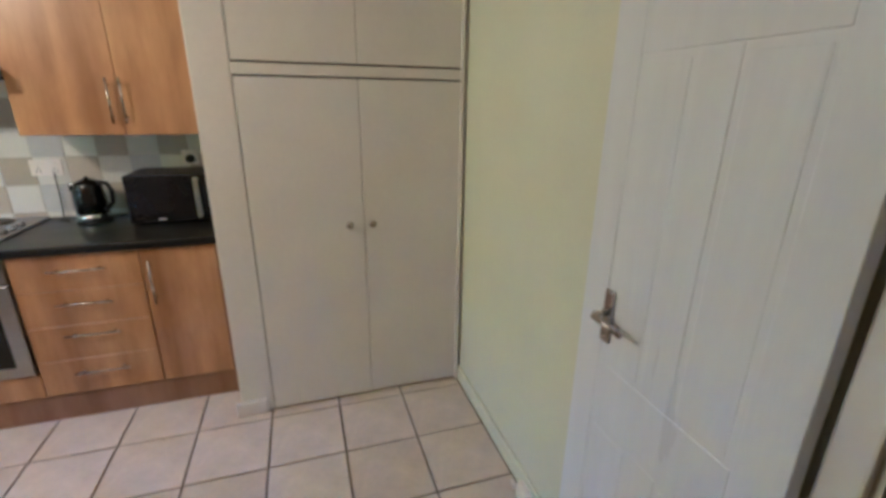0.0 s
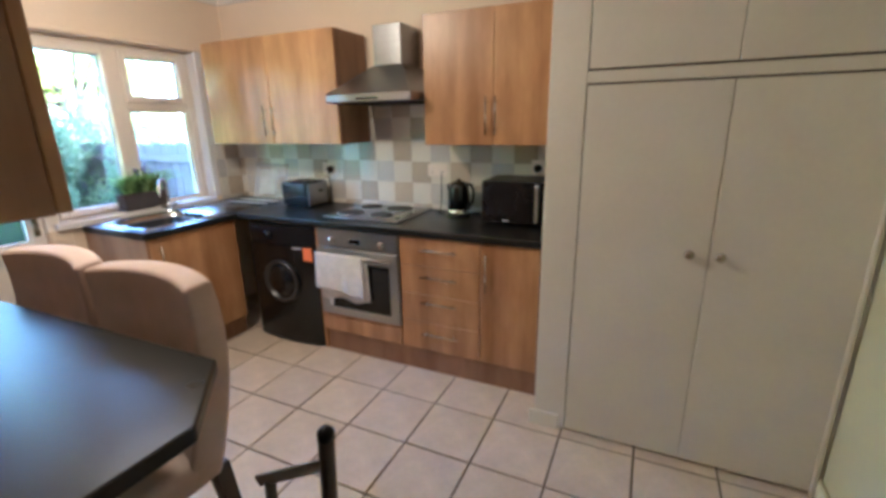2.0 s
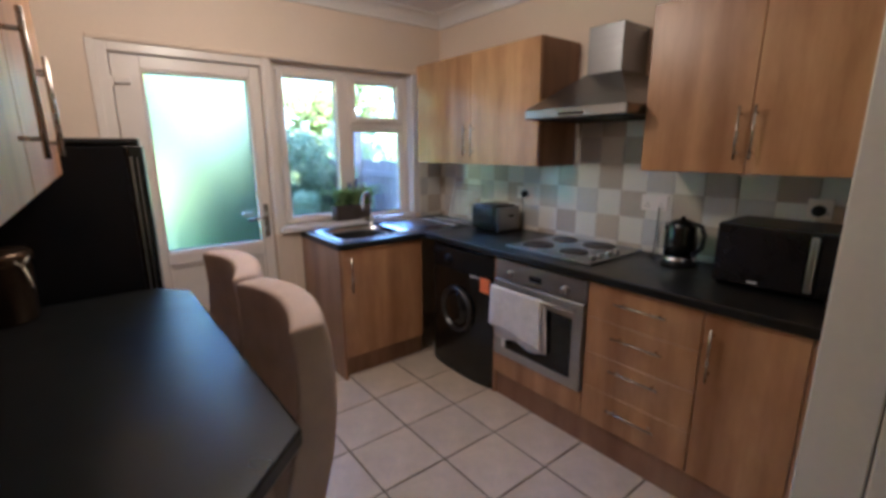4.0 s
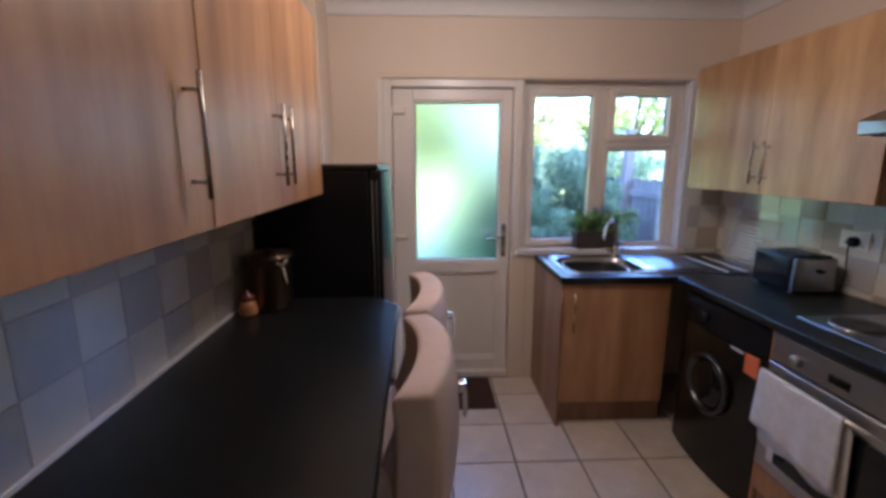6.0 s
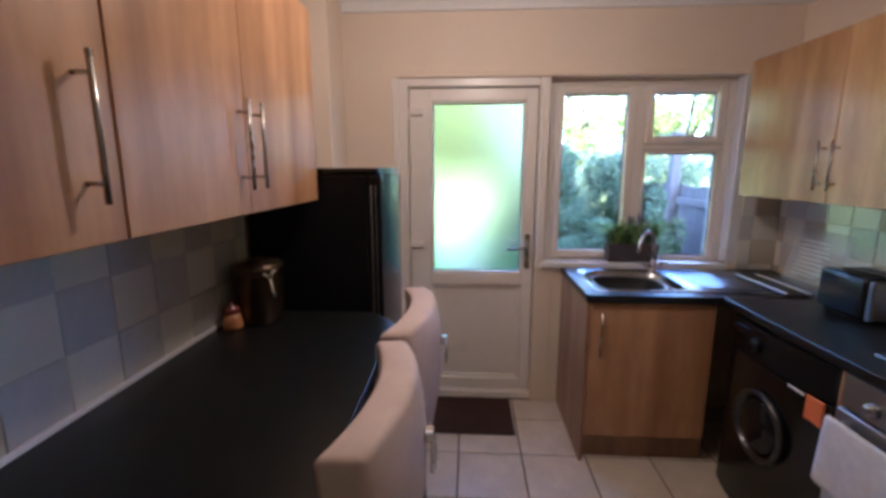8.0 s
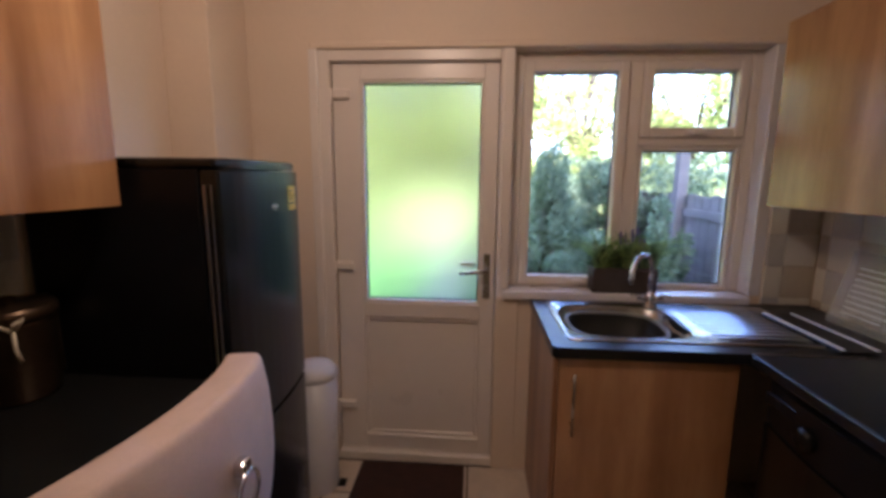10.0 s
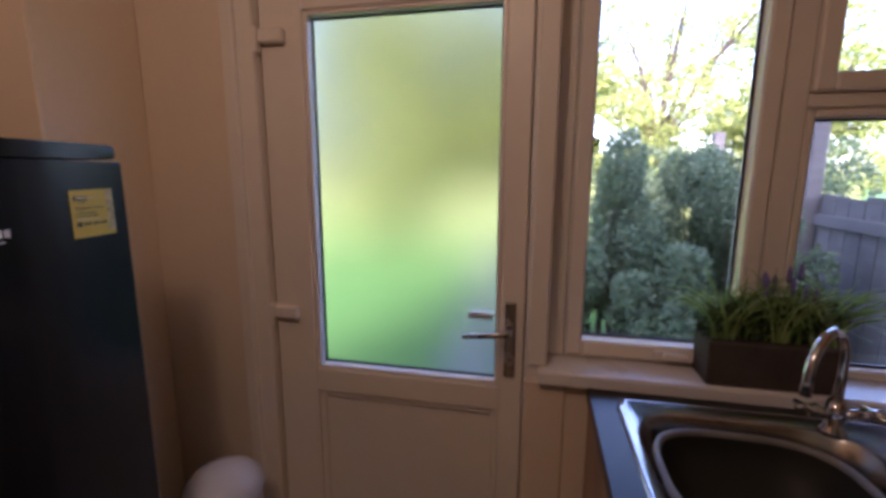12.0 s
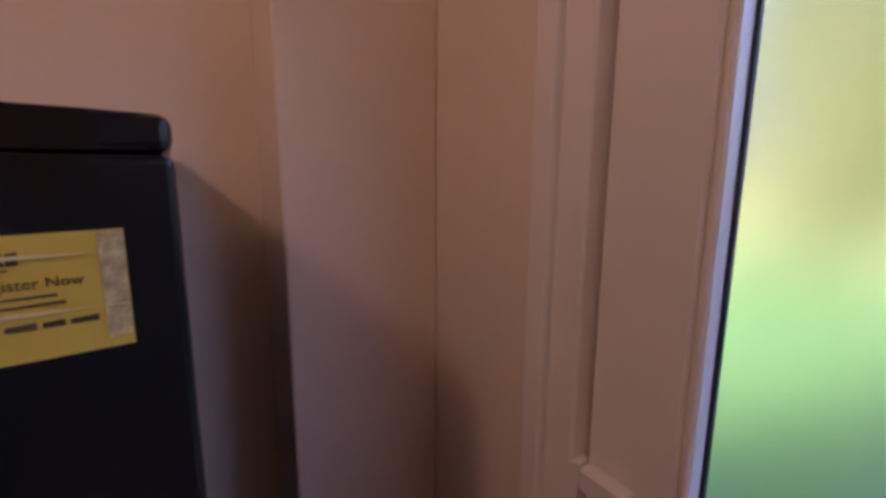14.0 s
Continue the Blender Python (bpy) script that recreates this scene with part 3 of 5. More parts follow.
box(XE - 0.022, -0.545, 0, XE, -0.482, 2.02, 0.007, 2, bm=bm)
box(XE - 0.022, -1.31, 0, XE, -1.245, 2.02, 0.007, 2, bm=bm)
box(XE - 0.022, -1.31, 2.02, XE, -0.482, 2.085, 0.007, 2, bm=bm)
structure("door_2_architrave", bm, M_GLOSSWHITE, "white painted architrave round the inner doorway", "trim")
structure("door_2_lining", box(XE, -0.555, 0, XE + 0.12, -0.531, 2.0), M_GLOSSWHITE, "white painted door lining", "trim")

# ---- fridge freezer ----
fr = thing("fridge_freezer", (0.80, -0.4, 0), "tall black fridge freezer beside the breakfast bar", "fridge")
FX0, FX1, FY = 0.543, 1.055, -0.183
part("cabinet", box(FX0 + 0.004, -0.70, 0.03, FX1 - 0.004, FY - 0.008, 1.507, 0.006, 2), M_BLACK_SATIN, fr)
def bowed(x0, x1, y0, y1, bow, z0, z1, bev=0.006):
    n = 10
    pts = [(x0, y0), (x0, y1)] + [(x0 + (x1 - x0) * i / n, y1 + bow * (1 - (2 * i / n - 1) ** 2)) for i in range(1, n)] + [(x1, y1), (x1, y0)]
    return prism(pts[::-1], z0, z1, bev, seg=2)
part("top_cap", bowed(FX0, FX1, -0.70, -0.143, 0.02, 1.5085, 1.536, 0.008), M_BLACK, fr, smooth=False)
up = part("fridge_door", bowed(FX0, FX1, FY, -0.133, 0.022, 0.725, 1.505), M_BLACK, fr)
lo = part("freezer_door", bowed(FX0, FX1, FY, -0.133, 0.022, 0.06, 0.712), M_BLACK, fr)
part("edge_trim", box(FX1 - 0.0035, FY + 0.004, 0.74, FX1 + 0.003, FY + 0.014, 1.465, 0.002), M_STEEL, up, "silver trim strip")
part("edge_trim", box(FX1 - 0.0035, FY + 0.026, 0.74, FX1 + 0.0025, FY + 0.031, 1.465, 0.001), M_STEEL, up, "silver trim strip")
part("edge_trim", box(FX1 - 0.0035, FY + 0.004, 0.08, FX1 + 0.003, FY + 0.014, 0.70, 0.002), M_STEEL, lo, "silver trim strip")
part("foot", box(FX0 + 0.03, -0.66, 0, FX0 + 0.07, -0.2, 0.03), M_BLACK_SATIN, fr)
part("foot", box(FX1 - 0.07, -0.66, 0, FX1 - 0.03, -0.2, 0.03), M_BLACK_SATIN, fr)

# ---- washing machine ----
wm = thing("washing_machine", (1.09, 1.8, 0), "black front-loading washing machine under the worktop", "washing machine")
part("cabinet", box(0.79, 1.50, 0.012, 1.382, YN - 0.03, 0.868, 0.008, 2), M_BLACK, wm)
part("front_panel", prism([(0.79, 1.505)] + [(0.79 + 0.592 * i / 10, 1.482 - 0.03 * (1 - (2 * i / 10 - 1) ** 2)) for i in range(11)] + [(1.382, 1.505)], 0.012, 0.725, 0.004), M_BLACK, wm)
part("control_panel", prism([(0.79, 1.505)] + [(0.79 + 0.592 * i / 10, 1.485 - 0.03 * (1 - (2 * i / 10 - 1) ** 2)) for i in range(11)] + [(1.382, 1.505)], 0.731, 0.866, 0.006), M_BLACK_SATIN, wm)
def ring(at, r0, r1, depth, n=40):
    """A rounded ring that faces -y."""
    bm = turned([(r0, 0), (r0 * 0.985, depth * 0.7), ((r0 + r1) / 2, depth), (r1 * 1.02, depth * 0.7), (r1, 0)], (0, 0, 0), n)
    bm.transform(Matrix.Translation(at) @ Matrix.Rotation(radians(90), 4, "X"))
    return bm
part("door_ring", ring((1.085, 1.455, 0.47), 0.152, 0.125, 0.03), M_RING, wm, "dull grey porthole ring", True)
bm = turned([(0.124, 0), (0.11, 0.018), (0.07, 0.03), (0.0, 0.034)], (0, 0, 0), 40)
bm.transform(Matrix.Translation((1.085, 1.455, 0.47)) @ Matrix.Rotation(radians(90), 4, "X"))
part("porthole_glass", bm, M_DARKGLASS, wm, "dark glass porthole", True)
bm = turned([(0.032, 0), (0.03, 0.022), (0.0, 0.024)], (0, 0, 0), 24)
bm.transform(Matrix.Translation((1.0, 1.459, 0.79)) @ Matrix.Rotation(radians(90), 4, "X"))
part("dial", bm, M_BLACK_SATIN, wm, "", True)
part("drawer_edge", box(0.81, 1.462, 0.80, 0.94, 1.47, 0.84, 0.002), M_BLACK_SATIN, wm)
part("energy_sticker", box(1.285, 1.4635, 0.635, 1.362, 1.4725, 0.725), M_ORANGE, wm, "orange sticker")
part("white_mark", box(1.2, 1.4545, 0.715, 1.28, 1.460, 0.722), M_WHITEMARK, wm)

# ---- oven ----
ov = thing("oven", (1.71, 1.8, 0.28), "stainless steel built-in oven with a glass door", "oven")
part("carcass", box(1.41, UF + 0.02, 0.286, 2.014, YN - 0.03, 0.862), M_BLACK_SATIN, ov)
part("control_panel", box(1.41, UF - 0.012, 0.758, 2.014, UF + 0.02, 0.874, 0.003), M_STEEL, ov)
od = part("oven_door", box(1.41, UF - 0.02, 0.288, 2.014, UF + 0.018, 0.752, 0.004), M_STEEL, ov)
part("door_glass", box(1.47, UF - 0.0235, 0.345, 1.955, UF - 0.019, 0.665, 0.002), M_DARKGLASS, od, "dark glass oven window")
bm = rod((1.44, UF - 0.055, 0.715), (1.985, UF - 0.055, 0.715), 0.008, n=12)
for hx in (1.46, 1.965):
    rod((hx, UF - 0.02, 0.715), (hx, UF - 0.055, 0.715), 0.007, n=10, bm=bm)
part("door_handle", bm, M_CHROME, od, "", True)
for kx in (1.53, 1.90):
    bm = turned([(0.024, 0), (0.022, 0.02), (0.018, 0.024), (0.0, 0.025)], (0, 0, 0), 24)
    bm.transform(Matrix.Translation((kx, UF - 0.012, 0.80)) @ Matrix.Rotation(radians(90), 4, "X"))
    part("knob", bm, M_STEEL, ov, "", True)
part("display", box(1.665, UF - 0.0145, 0.79, 1.745, UF - 0.011, 0.82), M_DARKGLASS, ov)

# ---- towel over the oven handle ----
def towel():
    bm = bmesh.new()
    n, m = 22, 20
    rows = []
    top = 0.724
    yb = UF - 0.055
    for j in range(m + 1):
        row = []
        for i in range(n + 1):
            u = i / n
            x = 1.425 + 0.365 * u
            wav = 0.006 * math.sin(u * 9.0 + 1.0) + 0.004 * math.sin(u * 21.0)
            if j <= 4:
                a = math.pi * j / 4
                y, z = yb + 0.0105 * math.cos(a), top - 0.009 + 0.0105 * math.sin(a)
            else:
                d = (j - 4) / (m - 4)
                z = top - 0.009 - d * (0.225 + 0.045 * u)
                y = yb - 0.0105 - 0.004 * d - wav * d
                x += 0.015 * d * (u - 0.3)
            row.append(bm.verts.new((x, y, z)))
        rows.append(row)
    back = []
    for j in range(8):
        d = (j + 1) / 8
        back.append([bm.verts.new((1.425 + 0.012 * d + 0.385 * i / n, yb + 0.0105 + 0.006 * d, top - 0.009 - d * (0.30 + 0.012 * math.sin(i * 0.5)))) for i in range(n + 1)])
    allrows = back[::-1] + rows
    for a, b in zip(allrows, allrows[1:]):
        for i in range(n):
            bm.faces.new((a[i], a[i + 1], b[i + 1], b[i]))
    bmesh.ops.recalc_face_normals(bm, faces=bm.faces)
    bmesh.ops.solidify(bm, geom=list(bm.faces), thickness=0.005)
    t = thing("hand_towel", (1.59, yb, 0.45), "white terry towel hung over the oven handle", "towel")
    part("cloth", bm, M_TOWEL, t, "", True)
    part("care_tag", box(1.50, yb + 0.006, 0.365, 1.53, yb + 0.009, 0.42), M_WHITEMARK, t)
towel()

# ---- hob ----
hob = thing("electric_hob", (1.66, 1.83, WTZ), "stainless steel electric hob with four solid plates", "hob")
part("tray", box(1.385, 1.575, WTZ + 0.001, 1.965, 2.075, WTZ + 0.011, 0.004, 2), M_HOOD, hob)
for px, py, r in ((1.52, 1.71, 0.09), (1.53, 1.95, 0.075), (1.76, 1.72, 0.075), (1.76, 1.96, 0.09)):
    part("hotplate", turned([(r, 0), (r, 0.006), (r - 0.006, 0.010), (r * 0.35, 0.009), (r * 0.3, 0.007), (0, 0.007)], (px, py, WTZ + 0.011)), M_PLATE, hob, "dark iron hotplate", True)
    part("plate_ring", turned([(r + 0.008, 0), (r + 0.007, 0.004), (r + 0.001, 0.004), (r + 0.001, 0.0)], (px, py, WTZ + 0.0112)), M_CHROME, hob, "", True)
for k in range(4):
    part("knob", turned([(0.019, 0), (0.017, 0.016), (0.014, 0.02), (0, 0.021)], (1.915, 1.66 + k * 0.075, WTZ + 0.011), 20), M_STEEL, hob, "", True)

# ---- cooker hood ----
hd = thing("cooker_hood", (1.77, 1.9, 1.64), "stainless steel chimney cooker hood", "cooker hood")
HX0, HX1, HY = 1.475, 2.072, 1.60
part("lip", box(HX0, HY, 1.640, HX1, YN - 0.01, 1.690, 0.004), M_HOOD, hd)
bm = bmesh.new()
lo_ = [bm.verts.new(p) for p in ((HX0 + 0.003, HY + 0.003, 1.69), (HX1 - 0.003, HY + 0.003, 1.69), (HX1 - 0.003, YN - 0.01, 1.69), (HX0 + 0.003, YN - 0.01, 1.69))]
hi_ = [bm.verts.new(p) for p in ((1.675, 1.845, 1.865), (1.885, 1.845, 1.865), (1.885, YN - 0.01, 1.865), (1.675, YN - 0.01, 1.865))]
bm.faces.new(lo_[::-1]); bm.faces.new(hi_)
for i in range(4):
    bm.faces.new((lo_[i], lo_[(i + 1) % 4], hi_[(i + 1) % 4], hi_[i]))
part("canopy", bm, M_HOOD, hd)
part("chimney", box(1.68, 1.85, 1.866, 1.88, YN - 0.01, 2.10, 0.003), M_HOOD, hd)
part("filter", box(HX0 + 0.03, HY + 0.03, 1.634, HX1 - 0.03, YN - 0.04, 1.6395), M_UNLIT, hd)
part("switch_strip", box(1.70, HY - 0.002, 1.652, 1.85, HY + 0.001, 1.664), M_DARKGLASS, hd)

# ---- counter chairs ----
def chair(cx):
    """A fully upholstered counter chair with its back to the north."""
    ch = thing("counter_chair", (cx, -0.1, 0), "beige suede upholstered counter chair with dark wooden legs", "chair", "chairs at the breakfast bar")
    w, zt, zs_, zb = 0.24, 1.108, 0.61, 0.515
    n, k = 12, 8
    bm = bmesh.new()
    def back_y(u, v):
        # u: -1..1 across, v: 0..1 upwards; bowed in plan, leaning out a little
        return 0.060 - 0.060 * (1 - v) ** 1.6 + 0.052 * (1 - u * u) + 0.042 * math.sin(v * math.pi * 0.9)
    def zz(u, v):
        top = zt + 0.010 * (1 - u * u)
        return zb + (top - zb) * v
    thick = 0.086
    grid_o = [[bm.verts.new((cx + w * (-1 + 2 * i / n), back_y(-1 + 2 * i / n, j / k) - 0.004 * (j == k), zz(-1 + 2 * i / n, j / k))) for i in range(n + 1)] for j in range(k + 1)]
    grid_i = [[bm.verts.new((cx + (w - 0.004) * (-1 + 2 * i / n), back_y(-1 + 2 * i / n, j / k) - thick - 0.035 * (1 - j / k), zz(-1 + 2 * i / n, j / k) - 0.006 * (j == k))) for i in range(n + 1)] for j in range(k + 1)]
    for j in range(k):
        for i in range(n):
            bm.faces.new((grid_o[j][i], grid_o[j][i + 1], grid_o[j + 1][i + 1], grid_o[j + 1][i]))
            bm.faces.new((grid_i[j][i], grid_i[j + 1][i], grid_i[j + 1][i + 1], grid_i[j][i + 1]))
        for i in (0, n):
            bm.faces.new((grid_o[j][i], grid_o[j + 1][i], grid_i[j + 1][i], grid_i[j][i]))
    for i in range(n):
        bm.faces.new((grid_o[k][i], grid_o[k][i + 1], grid_i[k][i + 1], grid_i[k][i]))
        bm.faces.new((grid_o[0][i], grid_i[0][i], grid_i[0][i + 1], grid_o[0][i + 1]))
    bmesh.ops.recalc_face_normals(bm, faces=bm.faces)
    edges = [e for e in bm.edges if e.calc_face_angle(0) > 1.0]
    bmesh.ops.bevel(bm, geom=edges, offset=0.015, segments=3, profile=0.5, affect="EDGES")
    bk = part("backrest", bm, M_FABRIC, ch, "", True)
    part("seat", box(cx - w + 0.003, -0.33, zb + 0.001, cx + w - 0.003, 0.0, zs_, 0.03, 4), M_FABRIC, ch, "", True)
    for lx, ly, sx, sy in ((cx - w + 0.035, 0.01, -0.01, 0.07), (cx + w - 0.035, 0.01, 0.01, 0.07), (cx - w + 0.035, -0.29, -0.01, -0.01), (cx + w - 0.035, -0.29, 0.01, -0.01)):
        bm = bmesh.new()
        a = [bm.verts.new((lx + dx * 0.024, ly + dy * 0.024, zb + 0.02)) for dx, dy in ((-1, -1), (1, -1), (1, 1), (-1, 1))]
        b = [bm.verts.new((lx + sx + dx * 0.016, ly + sy + dy * 0.016, 0.001)) for dx, dy in ((-1, -1), (1, -1), (1, 1), (-1, 1))]
        bm.faces.new(a); bm.faces.new(b[::-1])
        for q in range(4):
            bm.faces.new((b[q], b[(q + 1) % 4], a[(q + 1) % 4], a[q]))
        part("leg", bm, M_DARKWOOD, ch, "dark wooden tapered leg")
    part("stretcher", box(cx - w + 0.035, -0.275, 0.20, cx + w - 0.035, -0.25, 0.23, 0.004), M_DARKWOOD, ch, "dark wooden footrest")
    yb = back_y(0, 0.8) + 0.002
    bm = box(cx - 0.014, yb - 0.004, 0.985, cx + 0.014, yb + 0.018, 1.012, 0.005, 2)
    boss = part("pull_boss", bm, M_CHROME, bk, "chrome pull fixing")
    pts = [(cx + 0.032 * math.sin(a), yb + 0.016, 0.955 - 0.035 * math.cos(a + math.pi)) for a in [i * 2 * math.pi / 20 for i in range(21)]]
    part("pull_ring", tube(pts, 0.0045, 8), M_CHROME, bk, "chrome ring pull", True)
    return ch
c1 = chair(2.025)
copy_thing(c1, pose(1.515, -0.1, 0))

# ---- garden ----
M_GRASS = surface("lawn", (0.066, 0.17, 0.026), 0.9, scale=1.2, vary=0.25, grain=40, bump=0.6, depth=0.02)
M_PATH = surface("concrete_path", (0.18, 0.173, 0.17), 0.9, scale=2, vary=0.15, grain=40, bump=0.2)
M_FENCE = surface("weathered_fence", (0.13, 0.12, 0.115), 0.9, scale=5, vary=0.25, grain=60, bump=0.3, stretch=(1, 1, 6))
M_BARK = surface("bark", (0.10, 0.075, 0.055), 0.95, scale=10, vary=0.3, grain=70, bump=0.6)
def leaf_mat(name, a, b):
    m, t, p = nodes_of(name)
    g = t.nodes.new("ShaderNodeNewGeometry")
    c = ramp(t, g.outputs["Random Per Island"], [(0.0, a), (1.0, b)])
    t.links.new(c, p.inputs["Base Color"])
    p.inputs["Roughness"].default_value = 0.6
    tr = t.nodes.new("ShaderNodeBsdfTranslucent")
    t.links.new(c, tr.inputs[0])
    mx = t.nodes.new("ShaderNodeMixShader")
    mx.inputs[0].default_value = 0.4
    out = t.nodes["Material Output"]
    t.links.new(p.outputs[0], mx.inputs[1])
    t.links.new(tr.outputs[0], mx.inputs[2])
    t.links.new(mx.outputs[0], out.inputs[0])
    return m
M_LEAF_HEDGE = leaf_mat("hedge_leaf", (0.07, 0.12, 0.06), (0.19, 0.24, 0.13))
M_LEAF_TREE = leaf_mat("tree_leaf", (0.20, 0.26, 0.06), (0.48, 0.50, 0.16))
GZ = -0.12
tagged(part("ground", box(-400, -400, GZ - 0.3, XW - T, 400, GZ), M_GRASS), "green garden lawn", "lawn", kind="structure")
tagged(part("garden_path", prism([(XW - T - 0.005, -0.6), (XW - T - 0.005, 1.2), (-1.3, 1.2), (-1.3, 0.36), (-8.5, 0.2), (-8.5, -0.15), (-1.3, -0.02), (-1.3, -0.6)], GZ, GZ + 0.03), M_PATH), "grey concrete garden path by the back door", "path", kind="structure")


def leaves(name, centres, count, size, rng):
    """Small bent leaves scattered in soft clumps."""
    vs, fs = [], []
    for q in range(count):
        c, r = centres[rng.randrange(len(centres))]
        d = Vector((rng.gauss(0, 1), rng.gauss(0, 1), rng.gauss(0, 1))).normalized()
        p = Vector(c) + Vector((d.x * r[0], d.y * r[1], d.z * r[2])) * rng.uniform(0.55, 1.05) ** 0.6
        if p.z < GZ + 0.02:
            continue
        s = size * rng.uniform(0.6, 1.4)
        m = Euler((rng.uniform(0, 6.3), rng.uniform(0, 6.3), rng.uniform(0, 6.3))).to_matrix()
        b = len(vs)
        for l in ((0, -s, 0), (s * 0.45, 0, s * 0.15), (0, s, 0), (-s * 0.45, 0, s * 0.15)):
            vs.append(p + m @ Vector(l))
        fs += [(b, b + 1, b + 2), (b, b + 2, b + 3)]
    me = bpy.data.meshes.new(name)
    me.from_pydata(vs, [], fs)
    return me


rng = random.Random(11)
def shrub(at, r, count, size, mat, label, stems=5):
    s = thing("shrub", (at[0], at[1], GZ), label, "shrub", "shrubs by the fence")
    cl = []
    for q in range(26):
        a, h, k = rng.uniform(0, 6.283), rng.uniform(0.1, 1), rng.uniform(0, 1)
        cl.append(((at[0] + math.cos(a) * r[0] * k * (1.1 - 0.5 * h), at[1] + math.sin(a) * r[1] * k * (1.1 - 0.5 * h), GZ + r[2] * h * rng.uniform(0.75, 1.0)), (r[0] * 0.28, r[1] * 0.28, r[2] * 0.14)))
    bm = bmesh.new()
    for c, _ in cl[:stems * 2]:
        a = Vector((at[0] + rng.uniform(-0.1, 0.1), at[1] + rng.uniform(-0.1, 0.1), GZ))
        m = a.lerp(Vector(c), 0.5) + Vector((rng.uniform(-0.08, 0.08), rng.uniform(-0.08, 0.08), 0.1))
        tube([a, m, Vector(c)], [0.018, 0.012, 0.004], 5, bm)
    part("stems", bm, M_BARK, s)
    me = leaves("leaves", cl, count, size, rng)
    me.materials.append(mat)
    ob = new("leaves", me)
    ob.parent = s
    ob.matrix_parent_inverse = Matrix.Translation(-Vector((at[0], at[1], GZ)))
for at, r, n_ in (((-3.0, 1.35), (0.75, 0.65, 1.85), 9000), ((-3.2, 2.25), (0.8, 0.7, 1.95), 9000), ((-3.6, 3.2), (0.9, 0.8, 2.0), 8000), ((-2.2, 1.7), (0.5, 0.5, 1.1), 5000), ((-4.4, 0.9), (0.8, 0.6, 1.75), 7000), ((-4.3, 1.9), (0.9, 1.0, 1.9), 8000), ((-1.9, 2.2), (0.45, 0.32, 1.5), 5000), ((-2.6, 0.95), (0.4, 0.35, 1.2), 4000)):
    shrub(at, r, int(n_ * 1.8), 0.025, M_LEAF_HEDGE, "dense green garden shrub in the shade")
# fence along the north side
fence = thing("garden_fence", (-2.5, 2.9, GZ), "weathered wooden garden fence with posts", "fence")
for q in range(26):
    x = -0.6 - q * 0.145
    part("board", box(x - 0.138, 2.62, GZ + 0.03, x, 2.64, GZ + 1.45 + 0.01 * (q % 3), 0.003), M_FENCE, fence)
part("rail", box(-4.4, 2.59, GZ + 1.25, -0.6, 2.62, GZ + 1.33, 0.004), M_FENCE, fence)
part("rail", box(-4.4, 2.59, GZ + 0.35, -0.6, 2.62, GZ + 0.43, 0.004), M_FENCE, fence)
for x in (-0.75, -2.4, -4.2):
    part("post", box(x - 0.05, 2.52, GZ, x + 0.05, 2.62, GZ + 2.05, 0.005), M_FENCE, fence)


def tree(at, h, spread, count, size, mat, label):
    tr = thing("tree", (at[0], at[1], GZ), label, "tree", "garden trees")
    bm = bmesh.new()
    base = Vector((at[0], at[1], GZ - 0.05))
    fork = base + Vector((0.1, 0.05, h * 0.35))
    tube([base, base.lerp(fork, 0.5) + Vector((0.05, 0, 0)), fork], [h * 0.03, h * 0.025, h * 0.02], 9, bm)
    cl = []
    for q in range(13):
        a, k = q * 2.4 + rng.uniform(-0.3, 0.3), rng.uniform(0.35, 1.0)
        end = fork + Vector((math.cos(a) * spread * k, math.sin(a) * spread * k, h * rng.uniform(0.05, 0.62)))
        mid = fork.lerp(end, 0.5) + Vector((0, 0, h * 0.06))
        tube([fork, mid, end], [h * 0.013, h * 0.008, h * 0.002], 6, bm)
        for f in (0.55, 0.8, 1.0):
            c = fork.lerp(end, f) + Vector((rng.uniform(-0.3, 0.3), rng.uniform(-0.3, 0.3), rng.uniform(-0.1, 0.4))) * spread * 0.35
            tube([mid, c], [h * 0.004, h * 0.0015], 4, bm)
            cl.append((c, (spread * 0.26, spread * 0.26, spread * 0.16)))
    part("trunk", bm, M_BARK, tr)
    me = leaves("crown", cl, count, size, rng)
    me.materials.append(mat)
    ob = new("crown", me)
    ob.parent = tr
    ob.matrix_parent_inverse = Matrix.Translation(-Vector((at[0], at[1], GZ)))
for at, r in (((-10.2, -2.4), (1.9, 2.2, 7.6)), ((-10.8, -5.8), (2.0, 2.4, 8.0)), ((-12.0, 1.0), (1.6, 1.7, 3.2)), ((-11.6, -0.4), (1.8, 2.0, 7.6)), ((-12.6, -4.2), (1.9, 2.2, 9.0))):
    shrub(at, r, 17000, 0.085, M_LEAF_TREE, "tall sunlit yellow-green garden shrub")
for at, r in (((-10.6, 3.0), (1.2, 1.2, 3.1)), ((-13.0, 5.6), (1.6, 1.9, 3.3))):
    shrub(at, r, 9000, 0.06, M_LEAF_TREE, "sunlit yellow-green garden shrub")
tree((-11.5, 3.6), 6.5, 2.6, 11000, 0.06, M_LEAF_TREE, "sunlit yellow-green garden tree")
tree((-12.5, -0.2), 6.5, 3.2, 15000, 0.09, M_LEAF_TREE, "sunlit yellow-green garden tree")
tree((-15, -3.2), 6.0, 2.8, 10000, 0.10, M_LEAF_TREE, "sunlit yellow-green garden tree")
tree((-12.5, 7.2), 5.5, 2.4, 8000, 0.08, M_LEAF_TREE, "sunlit yellow-green garden tree")
